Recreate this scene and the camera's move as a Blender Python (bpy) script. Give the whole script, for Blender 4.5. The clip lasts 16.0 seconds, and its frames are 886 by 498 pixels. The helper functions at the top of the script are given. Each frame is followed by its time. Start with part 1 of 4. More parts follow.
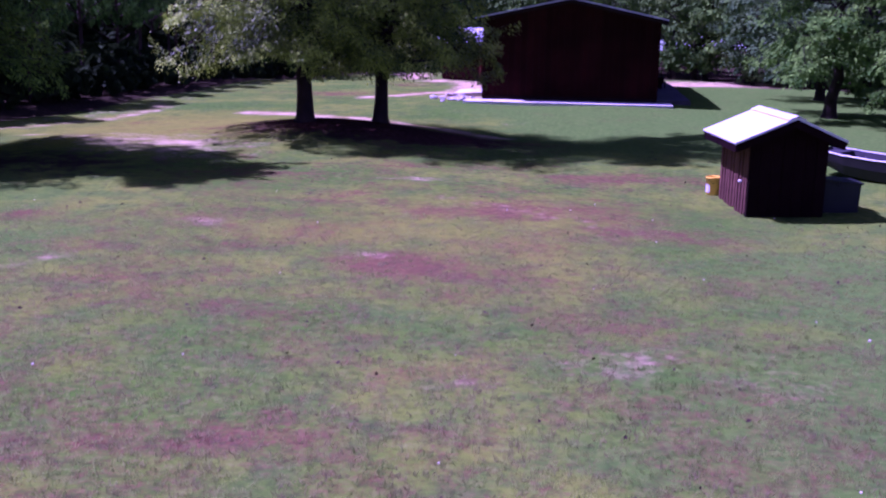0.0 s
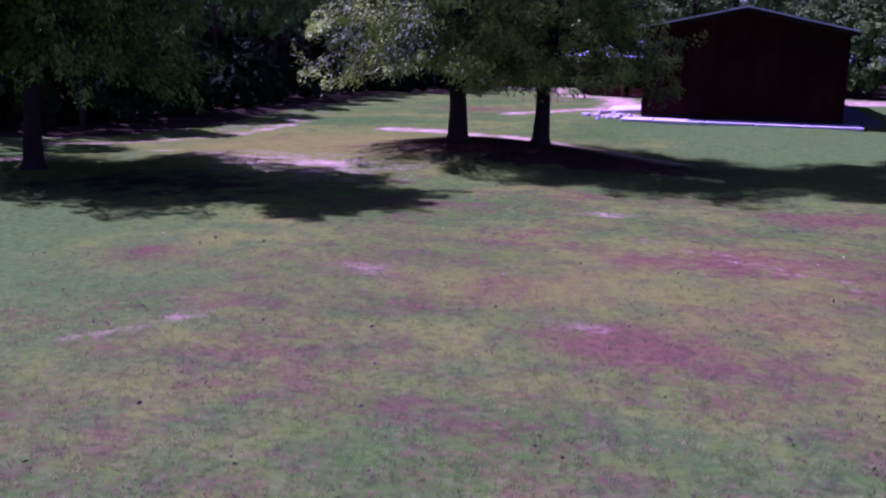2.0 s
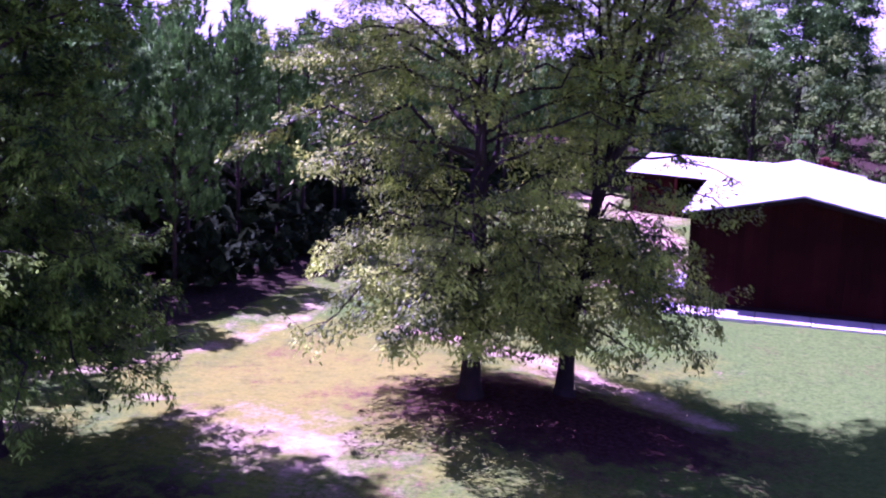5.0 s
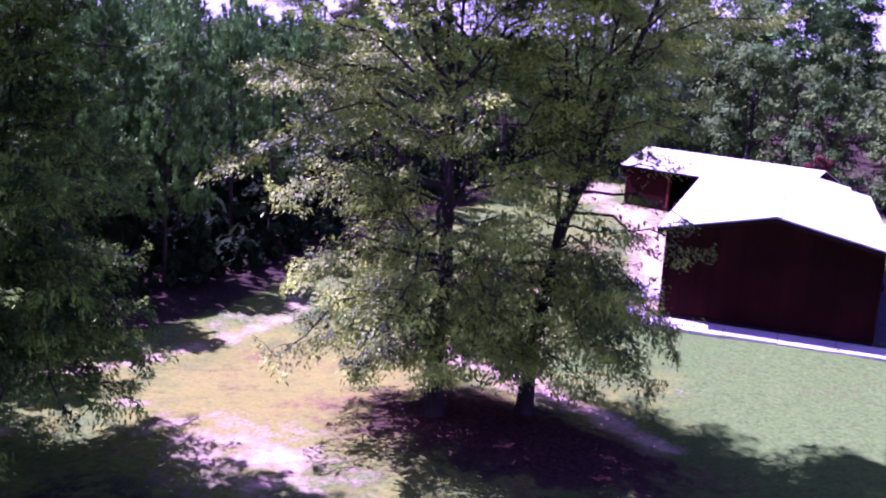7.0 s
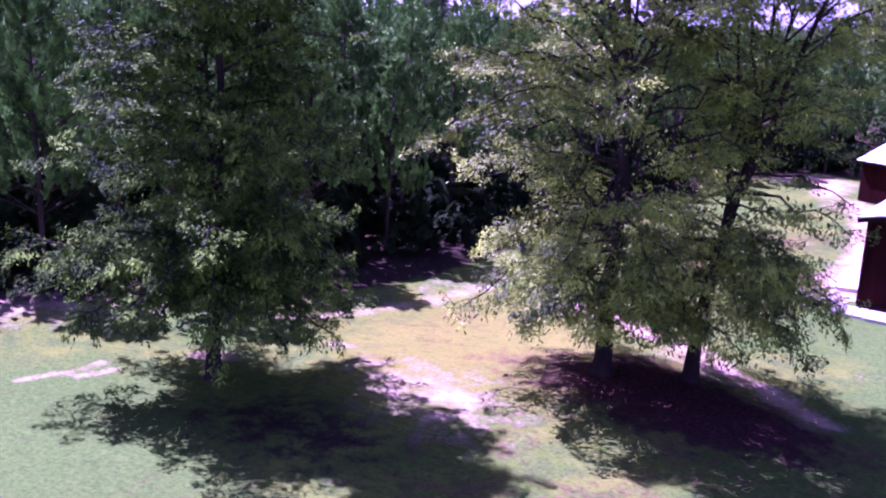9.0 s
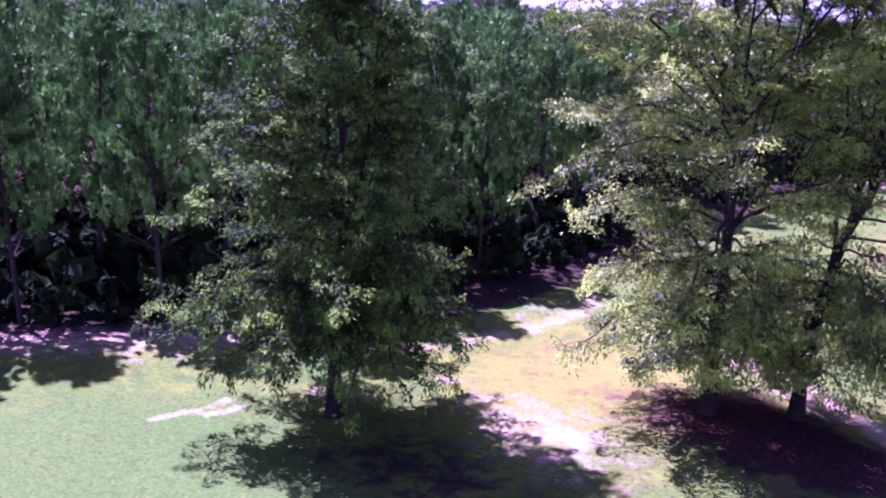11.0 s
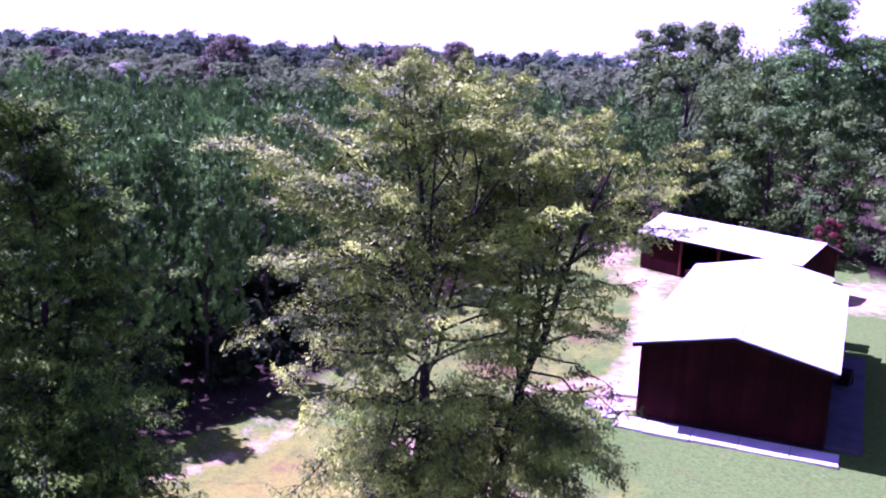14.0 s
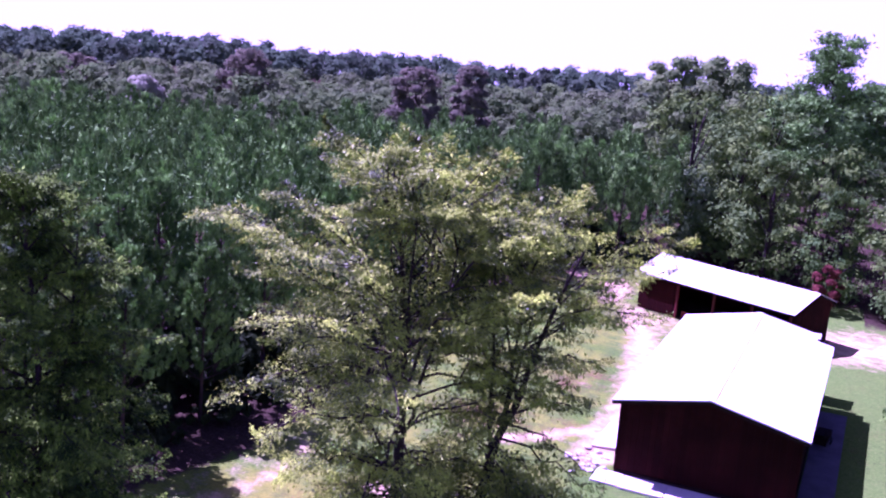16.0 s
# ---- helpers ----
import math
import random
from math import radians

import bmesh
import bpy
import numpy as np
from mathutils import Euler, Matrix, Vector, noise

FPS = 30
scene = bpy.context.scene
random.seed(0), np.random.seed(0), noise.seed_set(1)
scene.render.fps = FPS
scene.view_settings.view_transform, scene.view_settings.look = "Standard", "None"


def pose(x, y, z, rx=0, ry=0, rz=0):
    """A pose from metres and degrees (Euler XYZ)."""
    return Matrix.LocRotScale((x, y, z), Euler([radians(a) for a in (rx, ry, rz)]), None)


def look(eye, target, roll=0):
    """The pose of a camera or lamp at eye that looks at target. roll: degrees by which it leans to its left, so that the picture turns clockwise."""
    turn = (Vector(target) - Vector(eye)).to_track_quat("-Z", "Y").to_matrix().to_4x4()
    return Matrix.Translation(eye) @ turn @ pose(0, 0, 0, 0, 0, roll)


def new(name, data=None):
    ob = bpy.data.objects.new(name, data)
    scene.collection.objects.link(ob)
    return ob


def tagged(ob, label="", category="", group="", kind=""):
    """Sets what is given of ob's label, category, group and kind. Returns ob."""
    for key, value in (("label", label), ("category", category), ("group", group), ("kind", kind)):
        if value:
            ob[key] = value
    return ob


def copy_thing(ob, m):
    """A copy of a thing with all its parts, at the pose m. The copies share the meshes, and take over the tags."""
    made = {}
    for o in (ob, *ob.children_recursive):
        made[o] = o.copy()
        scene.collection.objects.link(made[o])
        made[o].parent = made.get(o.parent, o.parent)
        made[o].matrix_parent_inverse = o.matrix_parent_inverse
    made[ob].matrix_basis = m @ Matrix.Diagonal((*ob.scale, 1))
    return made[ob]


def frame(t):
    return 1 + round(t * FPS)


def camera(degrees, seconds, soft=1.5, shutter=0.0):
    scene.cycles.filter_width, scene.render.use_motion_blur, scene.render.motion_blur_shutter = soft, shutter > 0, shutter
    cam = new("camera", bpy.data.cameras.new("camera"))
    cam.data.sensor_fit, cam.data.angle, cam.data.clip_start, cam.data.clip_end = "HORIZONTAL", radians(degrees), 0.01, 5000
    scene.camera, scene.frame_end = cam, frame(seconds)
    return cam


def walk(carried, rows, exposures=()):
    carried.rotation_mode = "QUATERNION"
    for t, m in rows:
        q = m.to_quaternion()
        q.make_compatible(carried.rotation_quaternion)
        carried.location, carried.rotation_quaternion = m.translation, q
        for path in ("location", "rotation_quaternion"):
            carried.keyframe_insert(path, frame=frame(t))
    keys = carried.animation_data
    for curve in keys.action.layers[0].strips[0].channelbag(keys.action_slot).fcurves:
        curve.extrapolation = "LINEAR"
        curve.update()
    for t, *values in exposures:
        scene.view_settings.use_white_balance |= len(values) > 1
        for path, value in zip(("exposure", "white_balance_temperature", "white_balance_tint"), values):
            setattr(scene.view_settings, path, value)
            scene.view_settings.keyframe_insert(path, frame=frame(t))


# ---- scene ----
cam = camera(48.0, 16.0, soft=2.15)
# seconds, eye x y z, heading, pitch, lean
PATH = [
    (0, 0.736, -0.324, 3.239, -5.15, -12.88, 0.80),
    (0.5, 0.318, 0.027, 3.037, -5.33, -14.27, 1.60),
    (1, -0.148, 0.807, 2.813, -6.20, -13.39, 1.90),
    (1.5, -0.632, 2.009, 2.611, -8.40, -11.94, 1.70),
    (2, -0.927, 2.853, 3.064, -11.83, -12.21, 1.10),
    (2.5, -1.324, 3.772, 3.580, -13.38, -11.77, 0.30),
    (3, -1.628, 4.246, 4.262, -13.42, -10.86, 0.70),
    (3.5, -1.650, 4.861, 5.267, -13.86, -10.71, 0.50),
    (4, -1.713, 5.610, 6.128, -13.94, -10.25, 0.90),
    (4.5, -1.282, 6.192, 7.027, -14.65, -10.14, 1.20),
    (5, -0.747, 6.514, 7.850, -15.26, -10.22, 1.70),
    (5.6, -0.282, 6.730, 8.704, -15.26, -10.67, 2.33),
    (6.2, -0.032, 6.638, 9.263, -14.78, -11.49, 2.92),
    (6.8, 0.214, 6.290, 9.483, -15.23, -12.18, 3.32),
    (7.3, 0.568, 5.842, 9.376, -17.36, -12.30, 3.40),
    (7.5, 0.765, 5.777, 9.259, -18.81, -12.30, 3.50),
    (8, 1.220, 5.129, 9.028, -21.88, -12.04, 3.30),
    (8.5, 1.827, 4.680, 9.261, -24.59, -12.68, 3.40),
    (9, 2.960, 4.312, 9.482, -30.28, -13.33, 2.90),
    (9.2, 3.245, 4.223, 9.516, -33.61, -13.70, 2.60),
    (9.7, 3.607, 3.858, 9.786, -38.14, -14.25, 2.10),
    (10.25, 3.012, 3.442, 10.256, -38.92, -14.46, 1.75),
    (10.8, 2.188, 3.131, 10.854, -35.80, -14.31, 1.64),
    (11.3, 1.946, 3.044, 11.467, -30.05, -13.92, 1.80),
    (11.5, 1.964, 3.043, 11.707, -27.38, -13.68, 1.90),
    (12, 2.253, 3.097, 12.351, -22.31, -13.21, 2.20),
    (12.5, 2.579, 3.057, 12.988, -19.30, -13.00, 2.20),
    (13, 2.797, 2.941, 13.605, -18.36, -12.97, 2.10),
    (13.5, 3.151, 2.861, 14.405, -18.96, -13.00, 2.00),
    (14, 3.410, 2.922, 15.011, -19.33, -12.54, 2.30),
    (14.5, 3.771, 2.783, 15.613, -19.61, -11.89, 3.10),
    (15, 4.109, 2.615, 16.180, -19.94, -12.03, 4.10),
    (15.5, 4.464, 2.500, 16.798, -20.13, -12.80, 4.60),
    (16, 4.577, 2.518, 17.230, -20.34, -12.36, 4.40),
]
EXPOSURES = [(0.0, 0.19, 4850, 130), (1.5, 0.02, 4840, 131), (2.5, -0.09, 4840, 130), (3.5, 0.43, 4960, 138), (4.0, 0.96, 5050, 142), (5.0, 1.24, 5070, 143), (9.0, 1.30, 5020, 145), (11.5, 1.52, 4990, 135), (12.5, 1.50, 5000, 135), (16.0, 1.16, 5050, 140)]
walk(cam, [(t, pose(x, y, z, 90 + p, 0, -h) @ pose(0, 0, 0, 0, 0, r)) for t, x, y, z, h, p, r in PATH], EXPOSURES)

# ---- light: hazy bright sky, sun from ahead on the far side of the lane ----
SUN_EL, SUN_AZ = radians(56.5), math.atan2(-0.978, 0.21)
world = bpy.data.worlds.new("sky")
scene.world = world
world.use_nodes = True
wn, wl = world.node_tree.nodes, world.node_tree.links
sky = wn.new("ShaderNodeTexSky")
sky.sky_type, sky.sun_disc, sky.sun_elevation, sky.sun_rotation = "NISHITA", False, SUN_EL, SUN_AZ
sky.air_density, sky.dust_density = 1.0, 1.5
wl.new(sky.outputs[0], wn["Background"].inputs[0])
wn["Background"].inputs[1].default_value = 0.045
sun = new("sun", bpy.data.lights.new("sun", "SUN"))
sun.data.energy, sun.data.angle, sun.data.color = 6.6, radians(0.6), (1.0, 0.94, 0.84)
SUN_DIR = Vector((math.sin(SUN_AZ) * math.cos(SUN_EL), math.cos(SUN_AZ) * math.cos(SUN_EL), math.sin(SUN_EL)))
sun.matrix_world = look(SUN_DIR * 80, (0, 0, 0))


# ---- materials ----
class Nodes:
    """Short hand for building a material's node tree."""

    def __init__(self, name):
        self.mat = bpy.data.materials.new(name)
        self.mat.use_nodes = True
        self.n, self.l = self.mat.node_tree.nodes, self.mat.node_tree.links
        self.bsdf, self.out = self.n["Principled BSDF"], self.n["Material Output"]
        self.pos = self.n.new("ShaderNodeTexCoord").outputs["Object"]

    def set(self, node, key, value):
        if hasattr(value, "is_output"):
            self.l.new(value, node.inputs[key])
        else:
            node.inputs[key].default_value = value

    def noise(self, scale, detail=4.0, rough=0.6, vec=None, stretch=None):
        node = self.n.new("ShaderNodeTexNoise")
        self.set(node, "Scale", scale), self.set(node, "Detail", detail), self.set(node, "Roughness", rough)
        src = vec or self.pos
        if stretch:
            m = self.n.new("ShaderNodeMapping")
            m.inputs["Scale"].default_value = stretch
            self.l.new(src, m.inputs["Vector"])
            src = m.outputs[0]
        self.l.new(src, node.inputs["Vector"])
        return node.outputs["Fac"]

    def ramp(self, fac, lo, hi, a=0.0, b=1.0):
        node = self.n.new("ShaderNodeMapRange")
        node.interpolation_type = "SMOOTHSTEP"
        for key, v in (("Value", fac), ("From Min", lo), ("From Max", hi), ("To Min", a), ("To Max", b)):
            self.set(node, key, v)
        return node.outputs[0]

    def math(self, op, a, b=0.0):
        node = self.n.new("ShaderNodeMath")
        node.operation = op
        self.set(node, 0, a), self.set(node, 1, b)
        return node.outputs[0]

    def mix(self, fac, a, b, blend="MIX"):
        node = self.n.new("ShaderNodeMix")
        node.data_type, node.blend_type = "RGBA", blend
        for key, v in ((0, fac), (6, a), (7, b)):
            if isinstance(v, tuple):
                v = (*v, 1.0)
            self.set(node, key, v)
        return node.outputs[2]

    def bump(self, height, strength, dist):
        node = self.n.new("ShaderNodeBump")
        self.set(node, "Height", height), self.set(node, "Strength", strength), self.set(node, "Distance", dist)
        self.l.new(node.outputs[0], self.bsdf.inputs["Normal"])

    def done(self, colour, rough=0.8, metal=0.0, spec=0.5):
        if isinstance(colour, tuple):
            colour = (*colour, 1.0)
        self.set(self.bsdf, "Base Color", colour), self.set(self.bsdf, "Roughness", rough)
        self.set(self.bsdf, "Metallic", metal), self.set(self.bsdf, "Specular IOR Level", spec)
        return self.mat


def surface(name, base, vary=0.25, scale=6.0, rough=0.8, metal=0.0, stretch=None, bump=0.3, dist=0.01, spec=0.12, each=0.0):
    """A plain surface with stains at a large scale, grain at a small one, and a little change from piece to piece."""
    k = Nodes(name)
    dark, light = tuple(c * (1 - vary) for c in base), tuple(min(1.0, c * (1 + vary)) for c in base)
    col = k.mix(k.ramp(k.noise(scale * 0.15, 5), 0.3, 0.7), dark, light)
    grain = k.noise(scale * 4, 5, 0.7, stretch=stretch)
    col = k.mix(k.ramp(grain, 0.35, 0.7, 0.0, 0.5), col, tuple(c * (1 - vary * 1.4) for c in base))
    if each:
        rnd = k.n.new("ShaderNodeObjectInfo").outputs["Random"]
        col = k.mix(k.math("MULTIPLY", rnd, each), col, tuple(c * 0.35 for c in base))
    k.bump(grain, bump, dist)
    return k.done(col, rough, metal, spec)


def leafage(name, deep, tip, through_light=0.35, rough=0.45, each=0.55, spec=0.12, other=None, span=0.12, grain=0.9):
    """Leaves: colour changes leaf by leaf, and light comes through them."""
    k = Nodes(name)
    isl = k.n.new("ShaderNodeNewGeometry").outputs["Random Per Island"]
    col = k.mix(k.ramp(k.noise(grain, 3), 0.35, 0.68), deep, tip)
    if other:
        col = k.mix(k.ramp(k.noise(span, 2), 0.42, 0.6), col, other)
    col = k.mix(k.ramp(isl, 0.0, 1.0, 0.0, each), col, tuple(c * 0.45 for c in deep))
    k.done(col, rough, 0.0, spec)
    tr = k.n.new("ShaderNodeBsdfTranslucent")
    k.l.new(k.mix(0.5, col, tuple(min(1, c * 1.5) for c in tip)), tr.inputs["Color"])
    mx = k.n.new("ShaderNodeMixShader")
    mx.inputs[0].default_value = through_light
    k.l.new(k.bsdf.outputs[0], mx.inputs[1]), k.l.new(tr.outputs[0], mx.inputs[2])
    k.l.new(mx.outputs[0], k.out.inputs["Surface"])
    return k.mat


def ground_material():
    """Mown lawn with reddish thatch, sandy bare soil and pine straw, by zone, with ragged borders."""
    k = Nodes("lawn_and_soil")
    att = k.n.new("ShaderNodeAttribute")
    att.attribute_name = "zones"
    sep = k.n.new("ShaderNodeSeparateColor")
    k.l.new(att.outputs["Color"], sep.inputs[0])
    sand, red, straw, lush_or_dim = sep.outputs[0], sep.outputs[1], sep.outputs[2], att.outputs["Alpha"]
    n_big, n_mid, n_fine, n_grain = k.noise(0.22, 4), k.noise(1.3, 5, 0.65), k.noise(9, 5, 0.7), k.noise(55, 4, 0.7)
    lawn = k.mix(k.ramp(n_big, 0.35, 0.65), (0.052, 0.145, 0.012), (0.15, 0.21, 0.02))
    lawn = k.mix(k.ramp(n_mid, 0.38, 0.72), lawn, (0.052, 0.13, 0.02))
    lawn = k.mix(k.ramp(n_fine, 0.5, 0.7, 0.0, 0.4), lawn, (0.20, 0.225, 0.07))
    lawn = k.mix(k.ramp(n_fine, 0.5, 0.34, 0.0, 0.5), lawn, (0.026, 0.052, 0.016))
    lawn = k.mix(k.ramp(n_grain, 0.45, 0.7, 0.0, 0.3), lawn, (0.045, 0.07, 0.024))
    n_tuft, n_bare = k.noise(4.6, 4, 0.65), k.noise(3.1, 5, 0.7, stretch=(1.0, 1.4, 1.0))
    lawn = k.mix(k.math("MULTIPLY", k.ramp(k.math("ADD", lush_or_dim, k.math("SUBTRACT", n_mid, 0.5)), 0.1, 0.8), 0.92), lawn, k.mix(k.ramp(n_fine, 0.22, 0.8), (0.040, 0.108, 0.014), (0.092, 0.19, 0.028)))
    lawn = k.mix(k.ramp(k.math("ADD", lush_or_dim, k.math("MULTIPLY", k.math("SUBTRACT", n_mid, 0.5), 0.8)), -0.15, -0.9, 0.0, 0.65), lawn, k.mix(n_fine, (0.125, 0.15, 0.015), (0.24, 0.255, 0.032)))
    thatch = k.mix(k.ramp(n_fine, 0.35, 0.65), (0.105, 0.042, 0.021), (0.195, 0.082, 0.042))
    thatch = k.mix(k.ramp(n_grain, 0.4, 0.65, 0.0, 0.6), thatch, (0.09, 0.05, 0.045))
    soil = k.mix(k.ramp(n_mid, 0.3, 0.7), (0.37, 0.26, 0.12), (0.54, 0.43, 0.22))
    soil = k.mix(k.ramp(n_grain, 0.45, 0.7, 0.0, 0.6), soil, (0.24, 0.165, 0.115))
    tufts = lambda c: k.mix(k.ramp(n_bare, 0.47, 0.34, 0.0, 0.32), k.mix(k.ramp(n_tuft, 0.5, 0.72, 0.0, 0.2), c, (0.20, 0.235, 0.06)), (0.03, 0.05, 0.018))
    # Straw and mulch colour, also laid as shade under the oak and wood edge.
    litter_and_shade = k.mix(k.ramp(n_fine, 0.35, 0.7), (0.026, 0.02, 0.011), (0.06, 0.047, 0.026))
    litter_and_shade = k.mix(k.ramp(red, 0.4, 0.8), litter_and_shade, k.mix(k.ramp(n_fine, 0.35, 0.7), (0.042, 0.02, 0.013), (0.095, 0.048, 0.032)))
    ragged = k.math("ADD", k.math("MULTIPLY", k.math("SUBTRACT", n_mid, 0.5), 1.1), k.math("MULTIPLY", k.math("SUBTRACT", n_fine, 0.5), 1.0))
    blotch = 0.0
    for size, detail, amount in ((0.55, 3, 1.7), (2.6, 5, 1.3), (6.5, 5, 1.1), (19.0, 4, 1.3)):
        blotch = k.math("ADD", k.math("MULTIPLY", k.math("SUBTRACT", k.noise(size, detail, 0.65), 0.5), amount), blotch)
    col = k.mix(k.ramp(k.math("ADD", red, blotch), 0.14, 1.05, 0.0, 0.8), lawn, thatch)
    col = tufts(col)
    col = k.mix(k.ramp(k.math("ADD", straw, ragged), 0.35, 0.65), col, litter_and_shade)
    soft_edge = k.math("ADD", k.math("MULTIPLY", k.math("SUBTRACT", n_mid, 0.5), 1.0), k.math("MULTIPLY", k.math("SUBTRACT", n_fine, 0.5), 0.45))
    col = k.mix(k.ramp(k.math("ADD", sand, soft_edge), 0.24, 0.86), col, soil)
    k.bump(k.math("ADD", n_fine, k.math("MULTIPLY", n_grain, 0.3)), 0.5, 0.045)
    return k.done(col, 1.0, 0.0, 0.0)


M = {
    "ground": ground_material(),
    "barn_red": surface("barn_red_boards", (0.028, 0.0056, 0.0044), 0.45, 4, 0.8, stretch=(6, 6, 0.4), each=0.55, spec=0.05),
    "red_post": surface("red_painted_timber", (0.12, 0.022, 0.018), 0.3, 6, 0.7, stretch=(5, 5, 0.5)),
    "dark_timber": surface("dark_timber", (0.022, 0.014, 0.012), 0.3, 6, 0.85, spec=0.05, stretch=(5, 5, 0.5)),
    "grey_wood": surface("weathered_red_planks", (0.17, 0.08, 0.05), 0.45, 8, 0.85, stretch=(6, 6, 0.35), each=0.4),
    # Near-black: the shade on the shed's front and fascia is put into this colour.
    "shed_wall": surface("shade_darkened_siding", (0.012, 0.004, 0.005), 0.3, 6, 0.85, stretch=(6, 6, 0.4), each=0.4, spec=0.04),
    "metal_roof": surface("galvanised_roof_sheet", (0.66, 0.67, 0.68), 0.12, 3, 0.5, metal=0.1, bump=0.08, dist=0.004),
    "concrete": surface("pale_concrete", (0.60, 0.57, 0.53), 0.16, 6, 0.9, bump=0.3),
    # Much darker than the pale slab concrete.
    "grey_concrete": surface("dark_grey_concrete", (0.10, 0.097, 0.095), 0.2, 6, 0.9, bump=0.3),
    "rock": surface("pale_rubble", (0.55, 0.52, 0.47), 0.25, 9, 0.9, bump=0.6, dist=0.03),
    "bark": surface("grey_brown_bark", (0.036, 0.027, 0.022), 0.4, 7, 0.95, stretch=(3, 3, 0.6), bump=0.8, dist=0.03),
    "pine_bark": surface("pine_bark", (0.075, 0.052, 0.04), 0.35, 7, 0.95, stretch=(3, 3, 0.8), bump=0.7, dist=0.03),
    "leaf_a": leafage("oak_leaves_yellow_green", (0.032, 0.076, 0.008), (0.39, 0.60, 0.036), 0.07, 0.45, 0.3, spec=0.12),
    "leaf_b": leafage("oak_leaves_green", (0.010, 0.040, 0.007), (0.18, 0.38, 0.022), 0.03, 0.55, 0.5, spec=0.03, grain=1.2),
    "leaf_e": leafage("fine_bright_leaves", (0.04, 0.13, 0.018), (0.18, 0.38, 0.045), 0.25, 0.6, 0.5, 0.03, grain=1.4),
    "leaf_c": leafage("woodland_leaves", (0.025, 0.085, 0.014), (0.155, 0.31, 0.04), 0.14, 0.65, 0.25, 0.04, (0.06, 0.155, 0.03), 0.2),
    "leaf_olive": leafage("olive_woodland_leaves", (0.035, 0.09, 0.014), (0.14, 0.265, 0.036), 0.12, 0.65, 0.25, 0.04, (0.07, 0.16, 0.03), 0.2),
    "leaf_grey": leafage("grey_green_woodland_leaves", (0.03, 0.08, 0.026), (0.13, 0.245, 0.065), 0.14, 0.65, 0.25, 0.04, (0.065, 0.145, 0.04), 0.2),
    # Distance haze is mixed into the next two, paler and flatter than near leaves.
    "leaf_d": leafage("far_leaves_hazed", (0.075, 0.145, 0.045), (0.12, 0.215, 0.058), 0.3, 0.95, 0.2, 0.0, (0.105, 0.157, 0.06), 0.09),
    "leaf_ridge": leafage("hazed_ridge_leaves", (0.062, 0.128, 0.06), (0.09, 0.168, 0.076), 0.3, 0.95, 0.12, 0.0, (0.072, 0.112, 0.06), 0.05),
    # Colour raised to lighten the shaded side of the tall far crowns.
    "leaf_tall": leafage("brightened_far_leaves", (0.11, 0.20, 0.06), (0.18, 0.28, 0.085), 0.4, 0.95, 0.15, 0.0),
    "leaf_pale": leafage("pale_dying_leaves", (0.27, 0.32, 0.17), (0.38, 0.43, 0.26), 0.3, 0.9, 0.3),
    "leaf_dark": leafage("dark_purplish_leaves", (0.12, 0.135, 0.075), (0.18, 0.19, 0.10), 0.42, 0.95, 0.15, 0.0),
    "needle": leafage("pine_needles", (0.018, 0.07, 0.012), (0.29, 0.66, 0.115), 0.04, 0.6, 0.4, 0.06, (0.08, 0.22, 0.035), 0.3, 0.9),
    "leaf_red": leafage("reddish_leaves", (0.10, 0.03, 0.02), (0.20, 0.07, 0.04), 0.25, 0.7, 0.4, 0.05),
    # Near black: the plantation's inner shade is in this colour.
    "brush": leafage("undergrowth_as_shade", (0.014, 0.03, 0.010), (0.03, 0.06, 0.016), 0.15, 0.8, 0.5, 0.03),
    "grass": leafage("grass_blades", (0.10, 0.20, 0.035), (0.36, 0.45, 0.11), 0.45, 0.7, 0.3, 0.06, (0.27, 0.19, 0.115), 1.7),
    "yellow": surface("yellow_plastic", (0.85, 0.52, 0.03), 0.06, 8, 0.4, bump=0.03),
    "white_plastic": surface("white_plastic", (0.78, 0.76, 0.70), 0.06, 8, 0.4, bump=0.03),
    "black_plastic": surface("dark_green_black_plastic", (0.02, 0.026, 0.025), 0.2, 8, 0.5, bump=0.05),
    "aluminium": surface("dull_aluminium", (0.03, 0.029, 0.029), 0.2, 5, 0.6, metal=0.1, bump=0.05),
    "boat_in": surface("boat_inner_grey", (0.045, 0.047, 0.05), 0.2, 5, 0.7),
    "fallen": surface("fallen_leaves", (0.05, 0.03, 0.022), 0.4, 20, 0.9),
    "blossom": surface("white_clover_heads", (0.80, 0.72, 0.54), 0.1, 20, 0.8),
}


# ---- mesh helpers ----
def mesh_from(name, V, faces, material):
    """A mesh from arrays: V (n, 3) and a list of face arrays (m, corners)."""
    me = bpy.data.meshes.new(name)
    V = np.asarray(V, dtype=np.float32)
    me.vertices.add(len(V))
    me.vertices.foreach_set("co", V.ravel())
    loops = np.concatenate([np.asarray(a).ravel() for a in faces]).astype(np.int32)
    sizes = np.concatenate([np.full(len(a), np.asarray(a).shape[1]) for a in faces])
    me.loops.add(len(loops))
    me.loops.foreach_set("vertex_index", loops)
    me.polygons.add(len(sizes))
    me.polygons.foreach_set("loop_start", np.concatenate([[0], np.cumsum(sizes)[:-1]]).astype(np.int32))
    me.update(calc_edges=True)
    me.shade_flat()
    me.materials.append(material)
    return me


def under(name, me, parent, label=""):
    ob = new(name, me)
    ob.parent = parent
    return tagged(ob, label)


